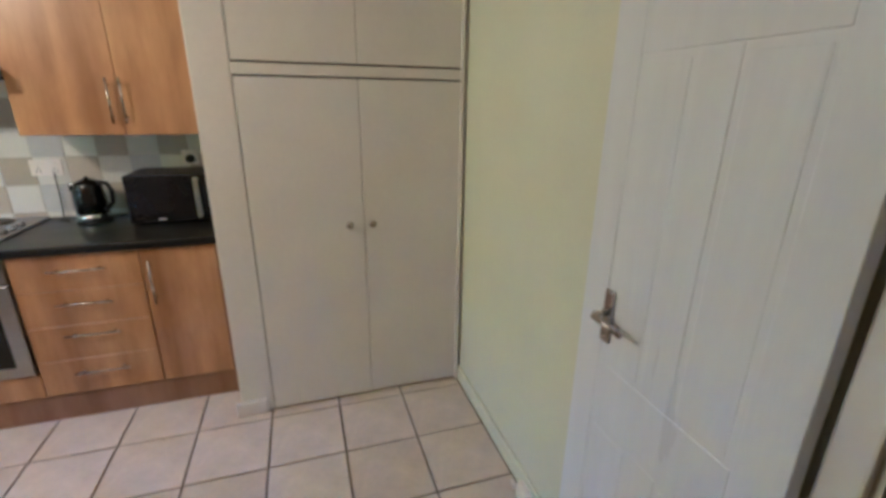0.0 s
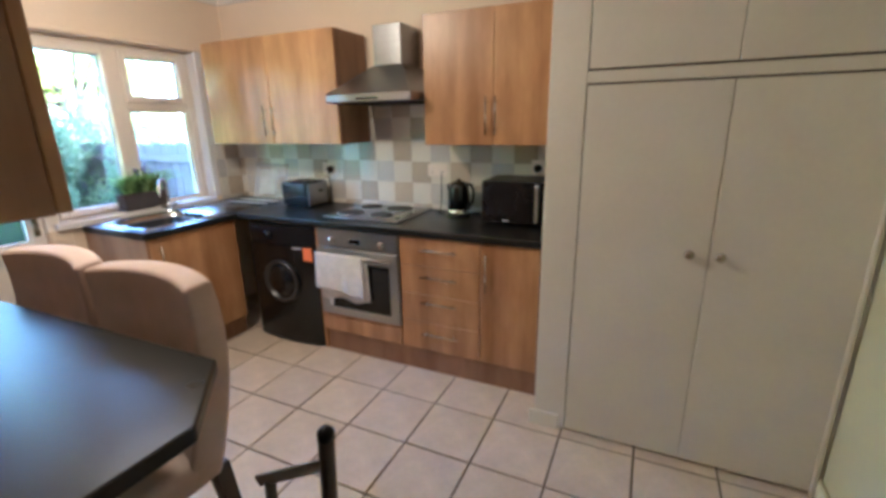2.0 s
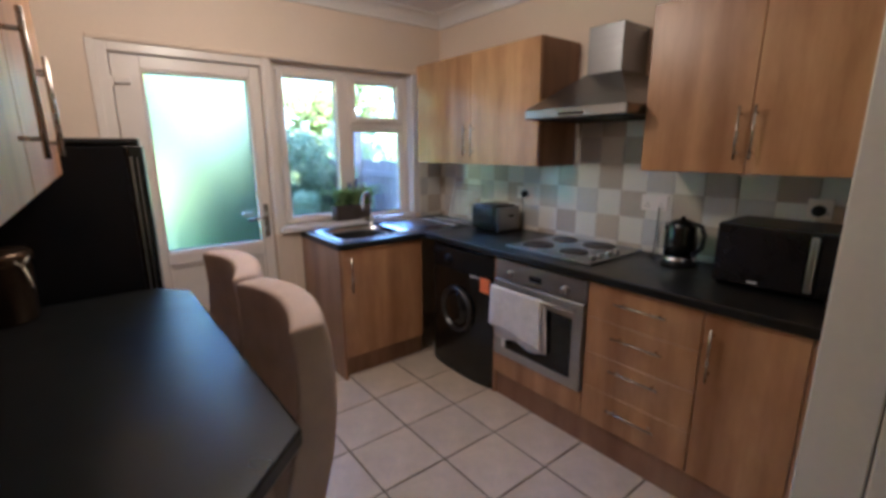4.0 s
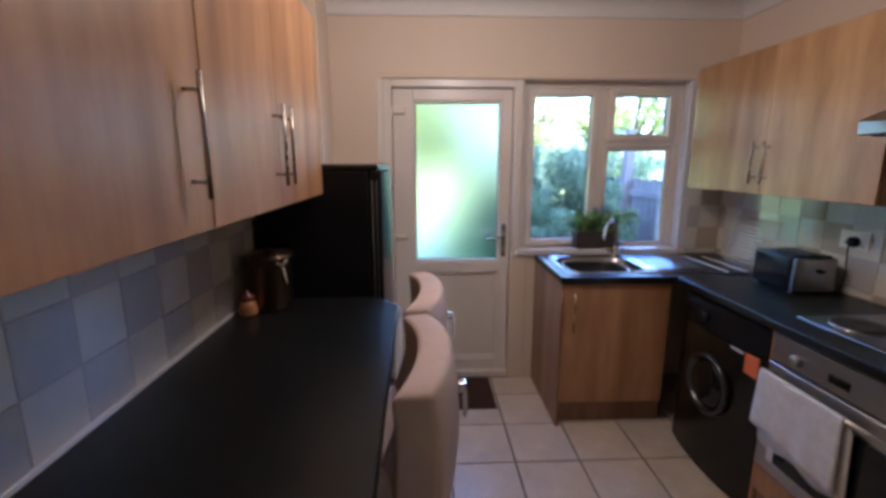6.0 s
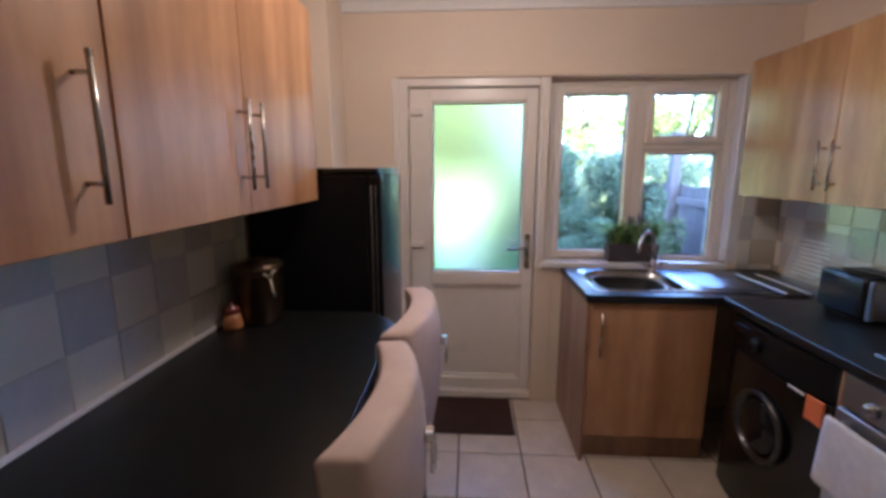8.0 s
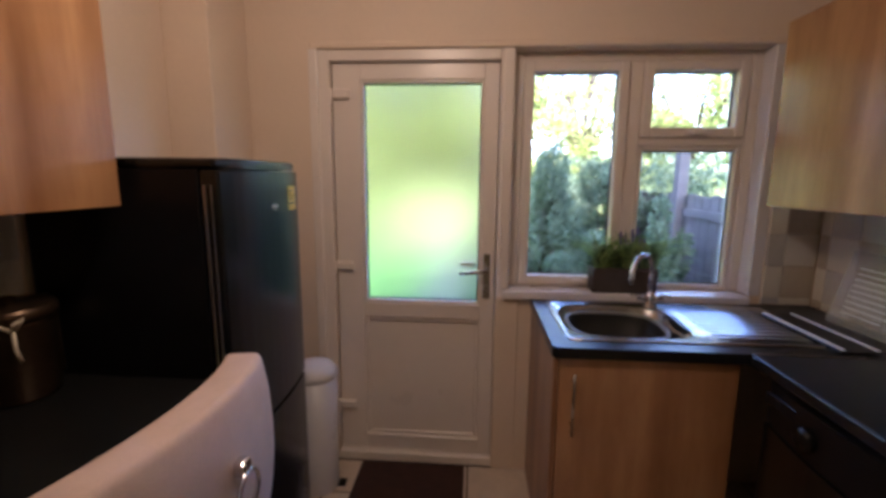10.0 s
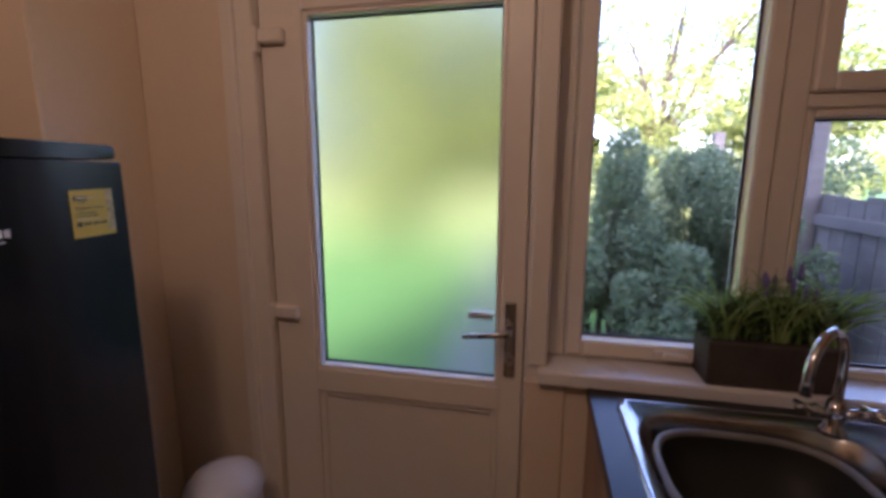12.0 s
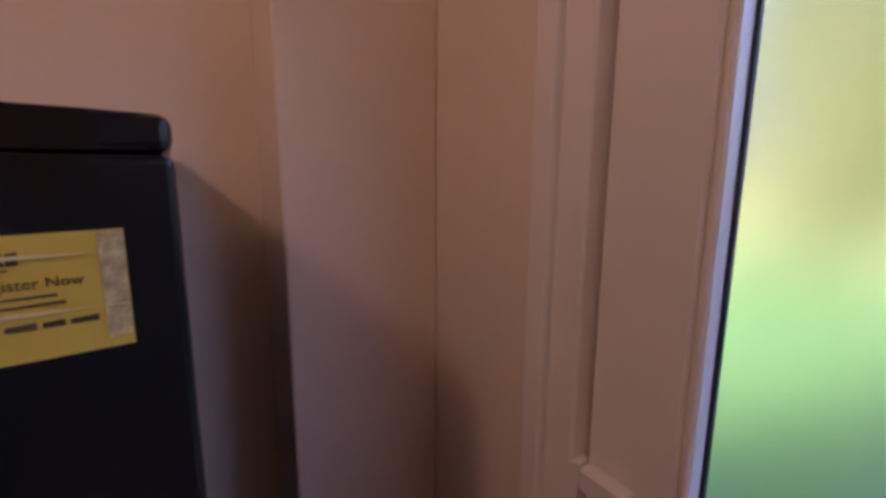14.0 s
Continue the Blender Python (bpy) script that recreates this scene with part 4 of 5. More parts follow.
# added block, coloured to stand in for the bright sunlit band beyond the lawn
M_GBAND = surface("sunlit_band", (0.22, 0.25, 0.085), 0.9, scale=3, vary=0.15, grain=50, bump=0.3)
gw = thing("garden_wall", (-9.3, 0, GZ), "added low yellow-green block for the bright sunlit band across the garden", "wall", kind="structure")
part("band_body", box(-9.45, -9.0, GZ - 0.05, -9.2, 7.0, GZ + 1.30, 0.01), M_GBAND, gw)
part("band_top", box(-9.49, -9.0, GZ + 1.3005, -9.16, 7.0, GZ + 1.36, 0.012), M_GBAND, gw)
hedge = thing("far_hedge", (-17, 1, GZ), "sunlit yellowish hedge at the garden's end", "hedge", kind="stuff")
cl = [((-17 + rng.uniform(-0.6, 0.6), -12 + 1.05 * q, GZ + rng.uniform(0.5, 2.0)), (0.9, 0.9, 0.75)) for q in range(27)]
me = leaves("leaves", cl, 22000, 0.10, rng)
me.materials.append(M_LEAF_TREE)
ob = new("leaves", me)
ob.parent = hedge
ob.matrix_parent_inverse = Matrix.Translation(-Vector((-17, 1, GZ)))

# ---- sink ----
SK = thing("sink", (0.4, 1.3, WTZ), "stainless steel sink with a ribbed drainer", "sink")
def loop(bm, cx, cy, hx, hy, z, p=4.0, n=56, clip=None):
    out = []
    for k in range(n):
        a = 2 * math.pi * k / n
        c, s = math.cos(a), math.sin(a)
        if clip:
            x0, x1, y0, y1 = clip
            d = min(((x1 - cx) / c if c > 1e-6 else 9), ((x0 - cx) / c if c < -1e-6 else 9), ((y1 - cy) / s if s > 1e-6 else 9), ((y0 - cy) / s if s < -1e-6 else 9))
            x, y = cx + c * d, cy + s * d
        else:
            x = cx + hx * math.copysign(abs(c) ** (2 / p), c)
            y = cy + hy * math.copysign(abs(s) ** (2 / p), s)
        out.append(bm.verts.new((x, y, z)))
    return out
def skin(bm, loops):
    n = len(loops[0])
    for a, b in zip(loops, loops[1:]):
        for k in range(n):
            bm.faces.new((a[k], a[(k + 1) % n], b[(k + 1) % n], b[k]))
BX, BY = 0.405, 1.135
bm = bmesh.new()
skin(bm, [loop(bm, BX, BY, 0, 0, WTZ + 0.001, clip=(0.158, 0.645, 0.875, 1.825)), loop(bm, BX, BY, 0, 0, WTZ + 0.006, clip=(0.161, 0.642, 0.878, 1.822)),
          loop(bm, BX, BY, 0, 0, WTZ + 0.006, clip=(0.170, 0.633, 0.887, 1.813)), loop(bm, BX, BY, 0, 0, WTZ + 0.003, clip=(0.175, 0.628, 0.892, 1.808)),
          loop(bm, BX, BY, 0.203, 0.238, WTZ + 0.003), loop(bm, BX, BY, 0.197, 0.231, WTZ - 0.004), loop(bm, BX, BY, 0.188, 0.220, WTZ - 0.09), loop(bm, BX, BY, 0.176, 0.206, WTZ - 0.145), loop(bm, BX, BY, 0.14, 0.15, WTZ - 0.160), loop(bm, BX, BY, 0.01, 0.01, WTZ - 0.163)])
part("basin", bm, M_STEEL_SINK, SK, "", True)
for k in range(10):
    x = 0.225 + k * 0.040
    part("drainer_rib", tube([(x, 1.41, WTZ + 0.001), (x, 1.43, WTZ + 0.0025), (x, 1.74, WTZ + 0.0025), (x, 1.76, WTZ + 0.001)], 0.005, 8), M_STEEL_SINK, SK, "", True)
wb = thing("washing_up_bowl", (BX, BY, WTZ - 0.15), "dark grey plastic washing-up bowl in the sink", "bowl")
M_BOWL = surface("dark_grey_plastic", (0.012, 0.014, 0.013), 0.6, scale=9, vary=0.15, grain=120, bump=0.04)
M_BOWLRIM = surface("grey_plastic_rim", (0.22, 0.22, 0.23), 0.35, scale=9, vary=0.15, grain=120, bump=0.04)
bm = bmesh.new()
skin(bm, [loop(bm, BX, BY - 0.02, 0.158, 0.178, WTZ - 0.018, 3.2), loop(bm, BX, BY - 0.02, 0.145, 0.162, WTZ - 0.13, 3.2), loop(bm, BX, BY - 0.02, 0.02, 0.02, WTZ - 0.135, 3.2)])
part("shell", bm, M_BOWL, wb, "", True)
bm = bmesh.new()
skin(bm, [loop(bm, BX, BY - 0.02, 0.157, 0.177, WTZ - 0.022, 3.2), loop(bm, BX, BY - 0.02, 0.160, 0.180, WTZ - 0.012, 3.2), loop(bm, BX, BY - 0.02, 0.170, 0.190, WTZ - 0.012, 3.2), loop(bm, BX, BY - 0.02, 0.173, 0.193, WTZ - 0.022, 3.2)])
part("rim", bm, M_BOWLRIM, wb, "paler grey rolled rim", True)

tap = thing("mixer_tap", (0.215, 1.32, WTZ + 0.003), "chrome swan-neck mixer tap with two cross handles", "tap")
TX, TY = 0.215, 1.32
part("body", turned([(0.026, 0), (0.026, 0.008), (0.018, 0.014), (0.020, 0.05), (0.016, 0.075), (0.0, 0.077)], (TX, TY, WTZ + 0.003), 20), M_CHROME, tap, "", True)
pts = [(TX, TY, WTZ + 0.07), (TX, TY, WTZ + 0.14)] + [(TX + 0.056 * (1 - math.cos(a)), TY - 0.062 * (1 - math.cos(a)), WTZ + 0.165 + 0.085 * math.sin(a)) for a in [i * math.pi / 10 for i in range(11)]] + [(TX + 0.113, TY - 0.125, WTZ + 0.135)]
part("spout", tube(pts, 0.0105, 12), M_CHROME, tap, "", True)
for dy in (-0.055, 0.055):
    v = part("valve", rod((TX, TY, WTZ + 0.045), (TX + 0.01, TY + dy, WTZ + 0.055), 0.012, 0.014, 14), M_CHROME, tap, "", True)
    bm = bmesh.new()
    c = Vector((TX + 0.012, TY + dy * 1.15, WTZ + 0.064))
    for a in (0.4, 0.4 + math.pi / 2):
        d = Vector((math.cos(a) * 0.026, math.sin(a) * 0.026, 0))
        rod(c - d, c + d, 0.006, n=8, bm=bm)
    part("cross_handle", bm, M_CHROME, v, "", True)

# ---- planter on the sill ----
pl = thing("planter", (0.04, 1.27, 0.906), "slate-brown box planter with lavender and grass", "planter")
part("box", box(-0.008, 1.125, 0.907, 0.103, 1.42, 1.022, 0.004), M_PLANTER, pl)
M_BLADE = leaf_mat("grass_blade", (0.15, 0.28, 0.065), (0.42, 0.56, 0.21))
M_LAV = surface("lavender_flower", (0.22, 0.18, 0.42), 0.8, scale=40, vary=0.3, grain=150, bump=0.3)
M_SAGE = leaf_mat("lavender_leaf", (0.03, 0.07, 0.025), (0.08, 0.14, 0.06))
prng = random.Random(5)
vs, fs = [], []
for q in range(330):
    a, reach = prng.uniform(0, 6.283), prng.uniform(0.02, 0.085)
    hgt = prng.uniform(0.07, 0.20)
    if q % 2 == 0:
        reach, hgt = prng.uniform(0.13, 0.28), prng.uniform(0.15, 0.29)
    p0 = Vector((prng.uniform(0.01, 0.085), prng.uniform(1.13, 1.42) if q % 2 else (1.17, 1.28, 1.385)[q % 3] + prng.uniform(-0.025, 0.025), 1.025))
    dx, dy = math.cos(a) * reach * 0.35, math.sin(a) * reach
    w = prng.uniform(0.0018, 0.0042)
    if q % 2 == 0:
        dx, w = abs(dx), prng.uniform(0.003, 0.005)
    along = Vector((dx, dy, hgt))
    twist = Vector((prng.gauss(0, 1), prng.gauss(0, 0.6), prng.gauss(0, 0.6)))
    b = len(vs)
    for s_ in range(6):
        f = s_ / 5
        c = p0 + Vector((dx * f ** 1.4, dy * f ** 1.4, hgt * (f - 0.45 * f ** 3 * reach / 0.17)))
        ww = w * (1 - 0.85 * f)
        o = along.cross(twist).normalized() * ww
        vs += [c - o, c + o]
    for s_ in range(5):
        i = b + 2 * s_
        fs.append((i, i + 1, i + 3, i + 2))
me = bpy.data.meshes.new("grass")
me.from_pydata(vs, [], fs)
me.materials.append(M_BLADE)
ob = new("grass", me)
ob.parent = pl
ob.matrix_parent_inverse = Matrix.Translation(-Vector((0.04, 1.27, 0.906)))
me = leaves("foliage", [((0.045, 1.15 + 0.05 * k, 1.06 + 0.025 * (k % 2)), (0.045, 0.045, 0.045)) for k in range(6)], 1300, 0.010, prng)
me.materials.append(M_SAGE)
ob = new("foliage", me)
ob.parent = pl
ob.matrix_parent_inverse = Matrix.Translation(-Vector((0.04, 1.27, 0.906)))
for q in range(9):
    x, y, z = prng.uniform(0.02, 0.08), prng.uniform(1.24, 1.36), prng.uniform(1.12, 1.185)
    bm = rod((x, y, 1.05), (x, y, z), 0.0012, n=5)
    st = part("flower_stem", bm, M_SAGE, pl)
    part("flower_spike", turned([(0.002, 0), (0.007, 0.008), (0.006, 0.02), (0.007, 0.028), (0.003, 0.042), (0, 0.046)], (x, y, z - 0.005), 8), M_LAV, st, "purple lavender spike")

pl.location += Vector((0, -0.025, 0.049))

# ---- worktop things ----
to = thing("toaster", (0.95, 1.93, WTZ), "black toaster with steel ends", "toaster")
part("shell", box(0.82, 1.80, WTZ + 0.012, 1.06, 2.025, WTZ + 0.185, 0.02, 4), M_BLACK, to, "", True)
part("end_cap", box(1.058, 1.81, WTZ + 0.012, 1.085, 2.015, WTZ + 0.175, 0.008, 3), M_HOOD, to, "steel end panel")
part("lever", box(1.085, 1.91, WTZ + 0.11, 1.108, 1.94, WTZ + 0.125, 0.003), M_BLACK_SATIN, to)
# slots are flat near-black strips for the shade inside them
part("slot", box(0.85, 1.865, WTZ + 0.1845, 1.03, 1.89, WTZ + 0.187), M_UNLIT, to)
part("slot", box(0.85, 1.94, WTZ + 0.1845, 1.03, 1.96, WTZ + 0.187), M_UNLIT, to)
part("feet", box(0.84, 1.83, WTZ + 0.0005, 1.06, 1.985, WTZ + 0.012), M_BLACK_SATIN, to)
ke = thing("kettle", (2.225, 1.93, WTZ), "black cordless kettle on its base", "kettle")
part("power_base", turned([(0.082, 0.0005), (0.082, 0.014), (0.07, 0.02), (0, 0.02)], (2.225, 1.93, WTZ)), M_BLACK_SATIN, ke, "", True)
part("steel_band", turned([(0.074, 0.0205), (0.076, 0.03), (0.074, 0.05), (0, 0.05)], (2.225, 1.93, WTZ)), M_CHROME, ke, "chrome band", True)
part("jug", turned([(0.073, 0.0505), (0.072, 0.12), (0.064, 0.19), (0.056, 0.215), (0.03, 0.228), (0.012, 0.232), (0.010, 0.242), (0, 0.243)], (2.225, 1.93, WTZ)), M_BLACK, ke, "", True)
part("handle", tube([(2.275, 1.91, WTZ + 0.215), (2.325, 1.895, WTZ + 0.21), (2.343, 1.89, WTZ + 0.17), (2.337, 1.89, WTZ + 0.11), (2.305, 1.90, WTZ + 0.075), (2.290, 1.905, WTZ + 0.07)], 0.011, 10), M_BLACK_SATIN, ke, "", True)
part("spout", box(2.143, 1.915, WTZ + 0.165, 2.175, 1.945, WTZ + 0.212, 0.01, 2), M_BLACK, ke)
part("water_gauge", box(2.165, 1.868, WTZ + 0.08, 2.177, 1.882, WTZ + 0.18, 0.003), M_STEEL, ke)
mw = thing("microwave", (2.64, 1.9, WTZ), "black microwave oven beside the kettle", "microwave")
part("case", box(2.44, 1.765, WTZ + 0.012, 2.865, 2.07, WTZ + 0.262, 0.008, 2), M_BLACK_SATIN, mw)
part("door", box(2.445, 1.75, WTZ + 0.016, 2.755, 1.764, WTZ + 0.258, 0.004), M_DARKGLASS, mw)
part("control_panel", box(2.790, 1.752, WTZ + 0.016, 2.862, 1.764, WTZ + 0.258, 0.004), M_BLACK, mw)
part("handle", box(2.760, 1.742, WTZ + 0.03, 2.785, 1.764, WTZ + 0.245, 0.006, 2), M_STEEL, mw, "silver door handle")
part("badge", box(2.575, 1.7485, WTZ + 0.028, 2.61, 1.7505, WTZ + 0.036), M_WHITEMARK, mw)
for fx in (2.45, 2.82):
    part("foot", box(fx, 1.79, WTZ + 0.0005, fx + 0.025, 2.05, WTZ + 0.012), M_BLACK_SATIN, mw)
# sockets and plugs
def socket(x, z, w, plugs, label):
    s_ = thing("wall_socket", (x, YN - 0.01, z), label, "socket", "wall sockets")
    part("faceplate", box(x - w / 2, YN - 0.020, z - 0.043, x + w / 2, YN - 0.0102, z + 0.043, 0.004, 2), M_PVC, s_)
    for px in plugs:
        bm = turned([(0.024, 0), (0.024, 0.018), (0.017, 0.03), (0, 0.031)], (0, 0, 0), 18)
        bm.transform(Matrix.Translation((px, YN - 0.0205, z - 0.008)) @ Matrix.Rotation(radians(90), 4, "X"))
        part("plug", bm, M_BLACK_SATIN, s_, "black mains plug", True)
    for sx in ((x - w / 4, x + w / 4) if w > 0.1 else (x + 0.02,)):
        part("switch", box(sx - 0.007, YN - 0.0235, z + 0.014, sx + 0.007, YN - 0.0195, z + 0.032, 0.002), M_PVC, s_)
        # pin holes likewise: near-black blocks coloured as shaded openings
        for dx, dz in ((0, -0.004), (-0.010, -0.02), (0.010, -0.02)):
            part("pin_hole", box(sx + dx - 0.002, YN - 0.0205, z + dz - 0.005, sx + dx + 0.002, YN - 0.0198, z + dz + 0.005), M_UNLIT, s_)
socket(1.075, 1.185, 0.146, (1.082,), "white double wall socket with a black plug")
socket(2.0, 1.195, 0.146, (), "white double wall socket over the hob")
socket(2.70, 1.235, 0.086, (2.70,), "white wall socket with a black plug behind the microwave")
cable = tagged(part("power_cable", tube([(1.082, YN - 0.05, 1.165), (1.088, YN - 0.055, 1.12), (1.09, YN - 0.05, 1.03), (1.085, YN - 0.06, WTZ + 0.01), (1.06, 2.035, WTZ + 0.006), (1.00, 2.03, WTZ + 0.02)], 0.0035, 6), M_BLACK_SATIN, None, "", True), "black toaster power cable on the tiles", "cable")
cable2 = tagged(part("power_cable", tube([(2.10, 1.95, WTZ + 0.005), (2.04, 1.99, WTZ + 0.005), (2.03, 2.06, WTZ + 0.005), (2.03, 2.075, 1.0), (2.035, 2.07, 1.17)], 0.0035, 6), M_BLACK_SATIN, None, "", True), "black kettle power cable by the wall", "cable")
# clear board leaning in the corner, tray on the worktop
gb = thing("glass_board", (0.48, 2.0, WTZ), "clear glass worktop saver leaning on the tiles", "board")
bm = box(0.30, -0.0025, 0, 0.66, 0.0025, 0.30, 0.002)
bm.transform(Matrix.Translation((0, 2.0, WTZ + 0.001)) @ Matrix.Rotation(radians(-15), 4, "X"))
M_BOARD = bpy.data.materials.new("board_glass")
M_BOARD.use_nodes = True
bt = M_BOARD.node_tree
bt.nodes["Principled BSDF"].inputs["Base Color"].default_value = (0.85, 0.88, 0.9, 1)
bt.nodes["Principled BSDF"].inputs["Roughness"].default_value = 0.35
bt.nodes["Principled BSDF"].inputs["Alpha"].default_value = 0.22
part("sheet", bm, M_BOARD, gb)
for k in range(9):
    bm = box(0.36, -0.0035, 0.05 + k * 0.023, 0.53 + 0.05 * ((k * 3) % 4) / 4, -0.0028, 0.055 + k * 0.023)
    bm.transform(Matrix.Translation((0, 2.0, WTZ + 0.001)) @ Matrix.Rotation(radians(-15), 4, "X"))
    part("printed_line", bm, M_WHITEMARK, gb, "faint white printed line")
tray = thing("drip_tray", (0.48, 1.83, WTZ), "black tray beside the drainer with a white edge and a painted rim highlight", "tray")
part("base", box(0.27, 1.757, WTZ + 0.0065, 0.70, 1.90, WTZ + 0.012, 0.003), M_BLACK_SATIN, tray)
# the bar at 1.762 paints the highlight on the drainer's end rim
for y in (1.762, 1.872):
    part("white_bar", box(0.28, y, WTZ + 0.0122, 0.695, y + 0.014, WTZ + 0.019, 0.003), M_WHITEMARK, tray, "white bar, of a tray edge and a painted rim highlight")
# under-cabinet light puck
pk = thing("cabinet_light", (2.5, 1.85, WZ0), "small white under-cabinet light", "light")
part("puck", turned([(0.03, -0.014), (0.033, -0.010), (0.033, -0.0005)], (2.5, 1.85, WZ0), 20), M_PVC, pk, "", True)

# ---- things on the breakfast bar ----
ca = thing("canister", (1.225, -0.585, 0.945), "bronze metal canister with a cream ribbon", "canister", "canisters")
part("body", turned([(0.075, 0.0005), (0.082, 0.01), (0.088, 0.19), (0.092, 0.20), (0, 0.20)], (1.225, -0.585, 0.945)), M_JAR, ca, "", True)
part("lid", turned([(0.094, 0.2005), (0.095, 0.225), (0.085, 0.235), (0.02, 0.24), (0.018, 0.252), (0, 0.255)], (1.225, -0.585, 0.945)), M_JAR, ca, "", True)
bm = tube([(1.275, -0.52, 1.13), (1.285, -0.505, 1.15), (1.27, -0.50, 1.16), (1.278, -0.512, 1.135)], 0.005, 6)
tube([(1.28, -0.515, 1.13), (1.288, -0.505, 1.09), (1.283, -0.50, 1.06)], 0.005, 6, bm)
tube([(1.28, -0.515, 1.13), (1.30, -0.53, 1.15), (1.295, -0.54, 1.16), (1.281, -0.515, 1.133)], 0.005, 6, bm)
part("ribbon", bm, M_RIBBON, ca, "cream ribbon bow", True)
cb = thing("canister", (1.125, -0.645, 0.945), "dark bronze metal canister by the wall", "canister", "canisters")
part("body", turned([(0.055, 0.0005), (0.06, 0.01), (0.06, 0.19), (0, 0.19)], (1.125, -0.645, 0.945)), M_JAR, cb, "", True)
part("lid", turned([(0.062, 0.1905), (0.062, 0.21), (0.05, 0.22), (0, 0.222)], (1.125, -0.645, 0.945)), M_JAR, cb, "", True)
sp = thing("spice_pot", (1.322, -0.650, 0.945), "small red and amber glazed spice pot", "pot")
part("pot", turned([(0.034, 0.0005), (0.038, 0.012), (0.034, 0.04), (0.026, 0.06), (0, 0.06)], (1.322, -0.650, 0.945), 20), M_AMBER, sp, "", True)
part("lid", turned([(0.027, 0.0605), (0.029, 0.070), (0.026, 0.082), (0.008, 0.090), (0.007, 0.100), (0, 0.103)], (1.322, -0.650, 0.945), 20), M_RED, sp, "red glazed lid", True)

# ---- floor things ----
bn = thing("pedal_bin", (0.275, -0.20, 0), "white enamel pedal bin with a domed lid", "bin")
part("body", turned([(0.098, 0.001), (0.10, 0.01), (0.102, 0.565), (0, 0.565)], (0.275, -0.20, 0), 36), M_BIN, bn, "", True)
part("lid", turned([(0.106, 0.566), (0.108, 0.572), (0.106, 0.595), (0.085, 0.622), (0.045, 0.637), (0, 0.641)], (0.275, -0.20, 0), 36), M_BIN, bn, "", True)
part("pedal", box(0.25, -0.098, 0.012, 0.30, -0.06, 0.022, 0.004), M_BLACK_SATIN, bn)
mt = thing("doormat", (0.29, 0.235, 0), "dark brown coir doormat at the back door", "doormat")
part("mat", box(0.095, -0.025, 0.0012, 0.50, 0.51, 0.012, 0.004, 2), M_MAT, mt)
st = thing("folding_stool", (2.80, -0.25, 0), "dark grey tubular folding stool by the breakfast bar", "stool")
M_TUBE = surface("grey_tube_paint", (0.075, 0.07, 0.07), 0.35, 0.3, scale=12, vary=0.15, grain=100, bump=0.05)
for y in (-0.16, -0.48):
    part("upright", tube([(2.785, y, 0.03), (2.828, y, 0.93), (2.829, y, 0.95)], 0.0155, 14), M_TUBE, st, "", True)
    part("end_cap", turned([(0.0165, 0), (0.0165, 0.016), (0.010, 0.024), (0, 0.026)], (2.829, y, 0.945), 16), M_BLACK_SATIN, st, "black rubber cap", True)
    part("foot", turned([(0.02, 0.001), (0.02, 0.03), (0.016, 0.034)], (2.785, y, 0), 14), M_BLACK_SATIN, st, "", True)
    bm = box(0, -0.004, -0.013, 0.235, 0.004, 0.013, 0.002)
    bm.transform(Matrix.Translation((2.826, y, 0.885)) @ Matrix.Rotation(radians(150), 4, "Y"))
    part("brace", bm, M_STEEL, st, "flat grey steel brace")
    part("rear_leg", tube([(2.62, y, 0.03), (2.66, y, 0.78)], 0.012, 12), M_TUBE, st, "", True)
part("seat", box(2.63, -0.495, 0.60, 2.80, -0.145, 0.63, 0.008, 2), M_BLACK_SATIN, st)
ds = thing("door_stop", (4.07, 0.38, 0), "small white pipe cover by the skirting board", "pipe cover")
part("cover", box(4.045, 0.335, 0.0, 4.081, 0.42, 0.075, 0.012, 3), M_PVC, ds)
part("nozzle", rod((4.05, 0.43, 0.03), (4.05, 0.465, 0.03), 0.014, 0.010, 14), M_PVC, ds, "", True)
# ceiling light fitting
cl_ = thing("ceiling_light", (1.4, 0.3, H), "plain white pendant lamp holder", "light")
part("rose", turned([(0.05, -0.022), (0.055, -0.001)], (1.4, 0.3, H), 24), M_PVC, cl_, "", True)
part("flex", rod((1.4, 0.3, H - 0.10), (1.4, 0.3, H - 0.022), 0.004, n=8), M_PVC, cl_)

# ---- fridge stickers ----
def fridge_y(x):
    u = 2 * (x - FX0) / (FX1 - FX0) - 1
    return -0.133 + 0.022 * (1 - u * u)
def on_fridge(x0, x1, z0, z1, off, skew=0.0):
    """A patch that follows the bowed door."""
    bm = bmesh.new()
    n = 8
    cols = []
    for i in range(n + 1):
        f = i / n
        x = x0 + (x1 - x0) * f
        y = fridge_y(x) + off
        cols.append([bm.verts.new((x, yy, zz)) for yy in (y - 0.0006, y) for zz in (z0 - skew * f, z1 - 0.001 * f)])
    for a, b in zip(cols, cols[1:]):
        bm.faces.new((a[0], a[1], b[1], b[0])); bm.faces.new((a[2], b[2], b[3], a[3]))
        bm.faces.new((a[1], a[3], b[3], b[1])); bm.faces.new((a[0], b[0], b[2], a[2]))
    return bm
sticker = part("register_sticker", on_fridge(0.5780, 0.6650, 1.371, 1.455, 0.0012, 0.0), M_YELLOW, up, "yellow registration sticker with a crumpled edge")
M_PALE = surface("sticker_border", (0.80, 0.66, 0.30), 0.5, scale=90, vary=0.45, grain=260, bump=0.0)
part("sticker_border", on_fridge(0.5785, 0.5930, 1.3785, 1.4545, 0.0018), M_PALE, up, "pale patterned sticker edge")
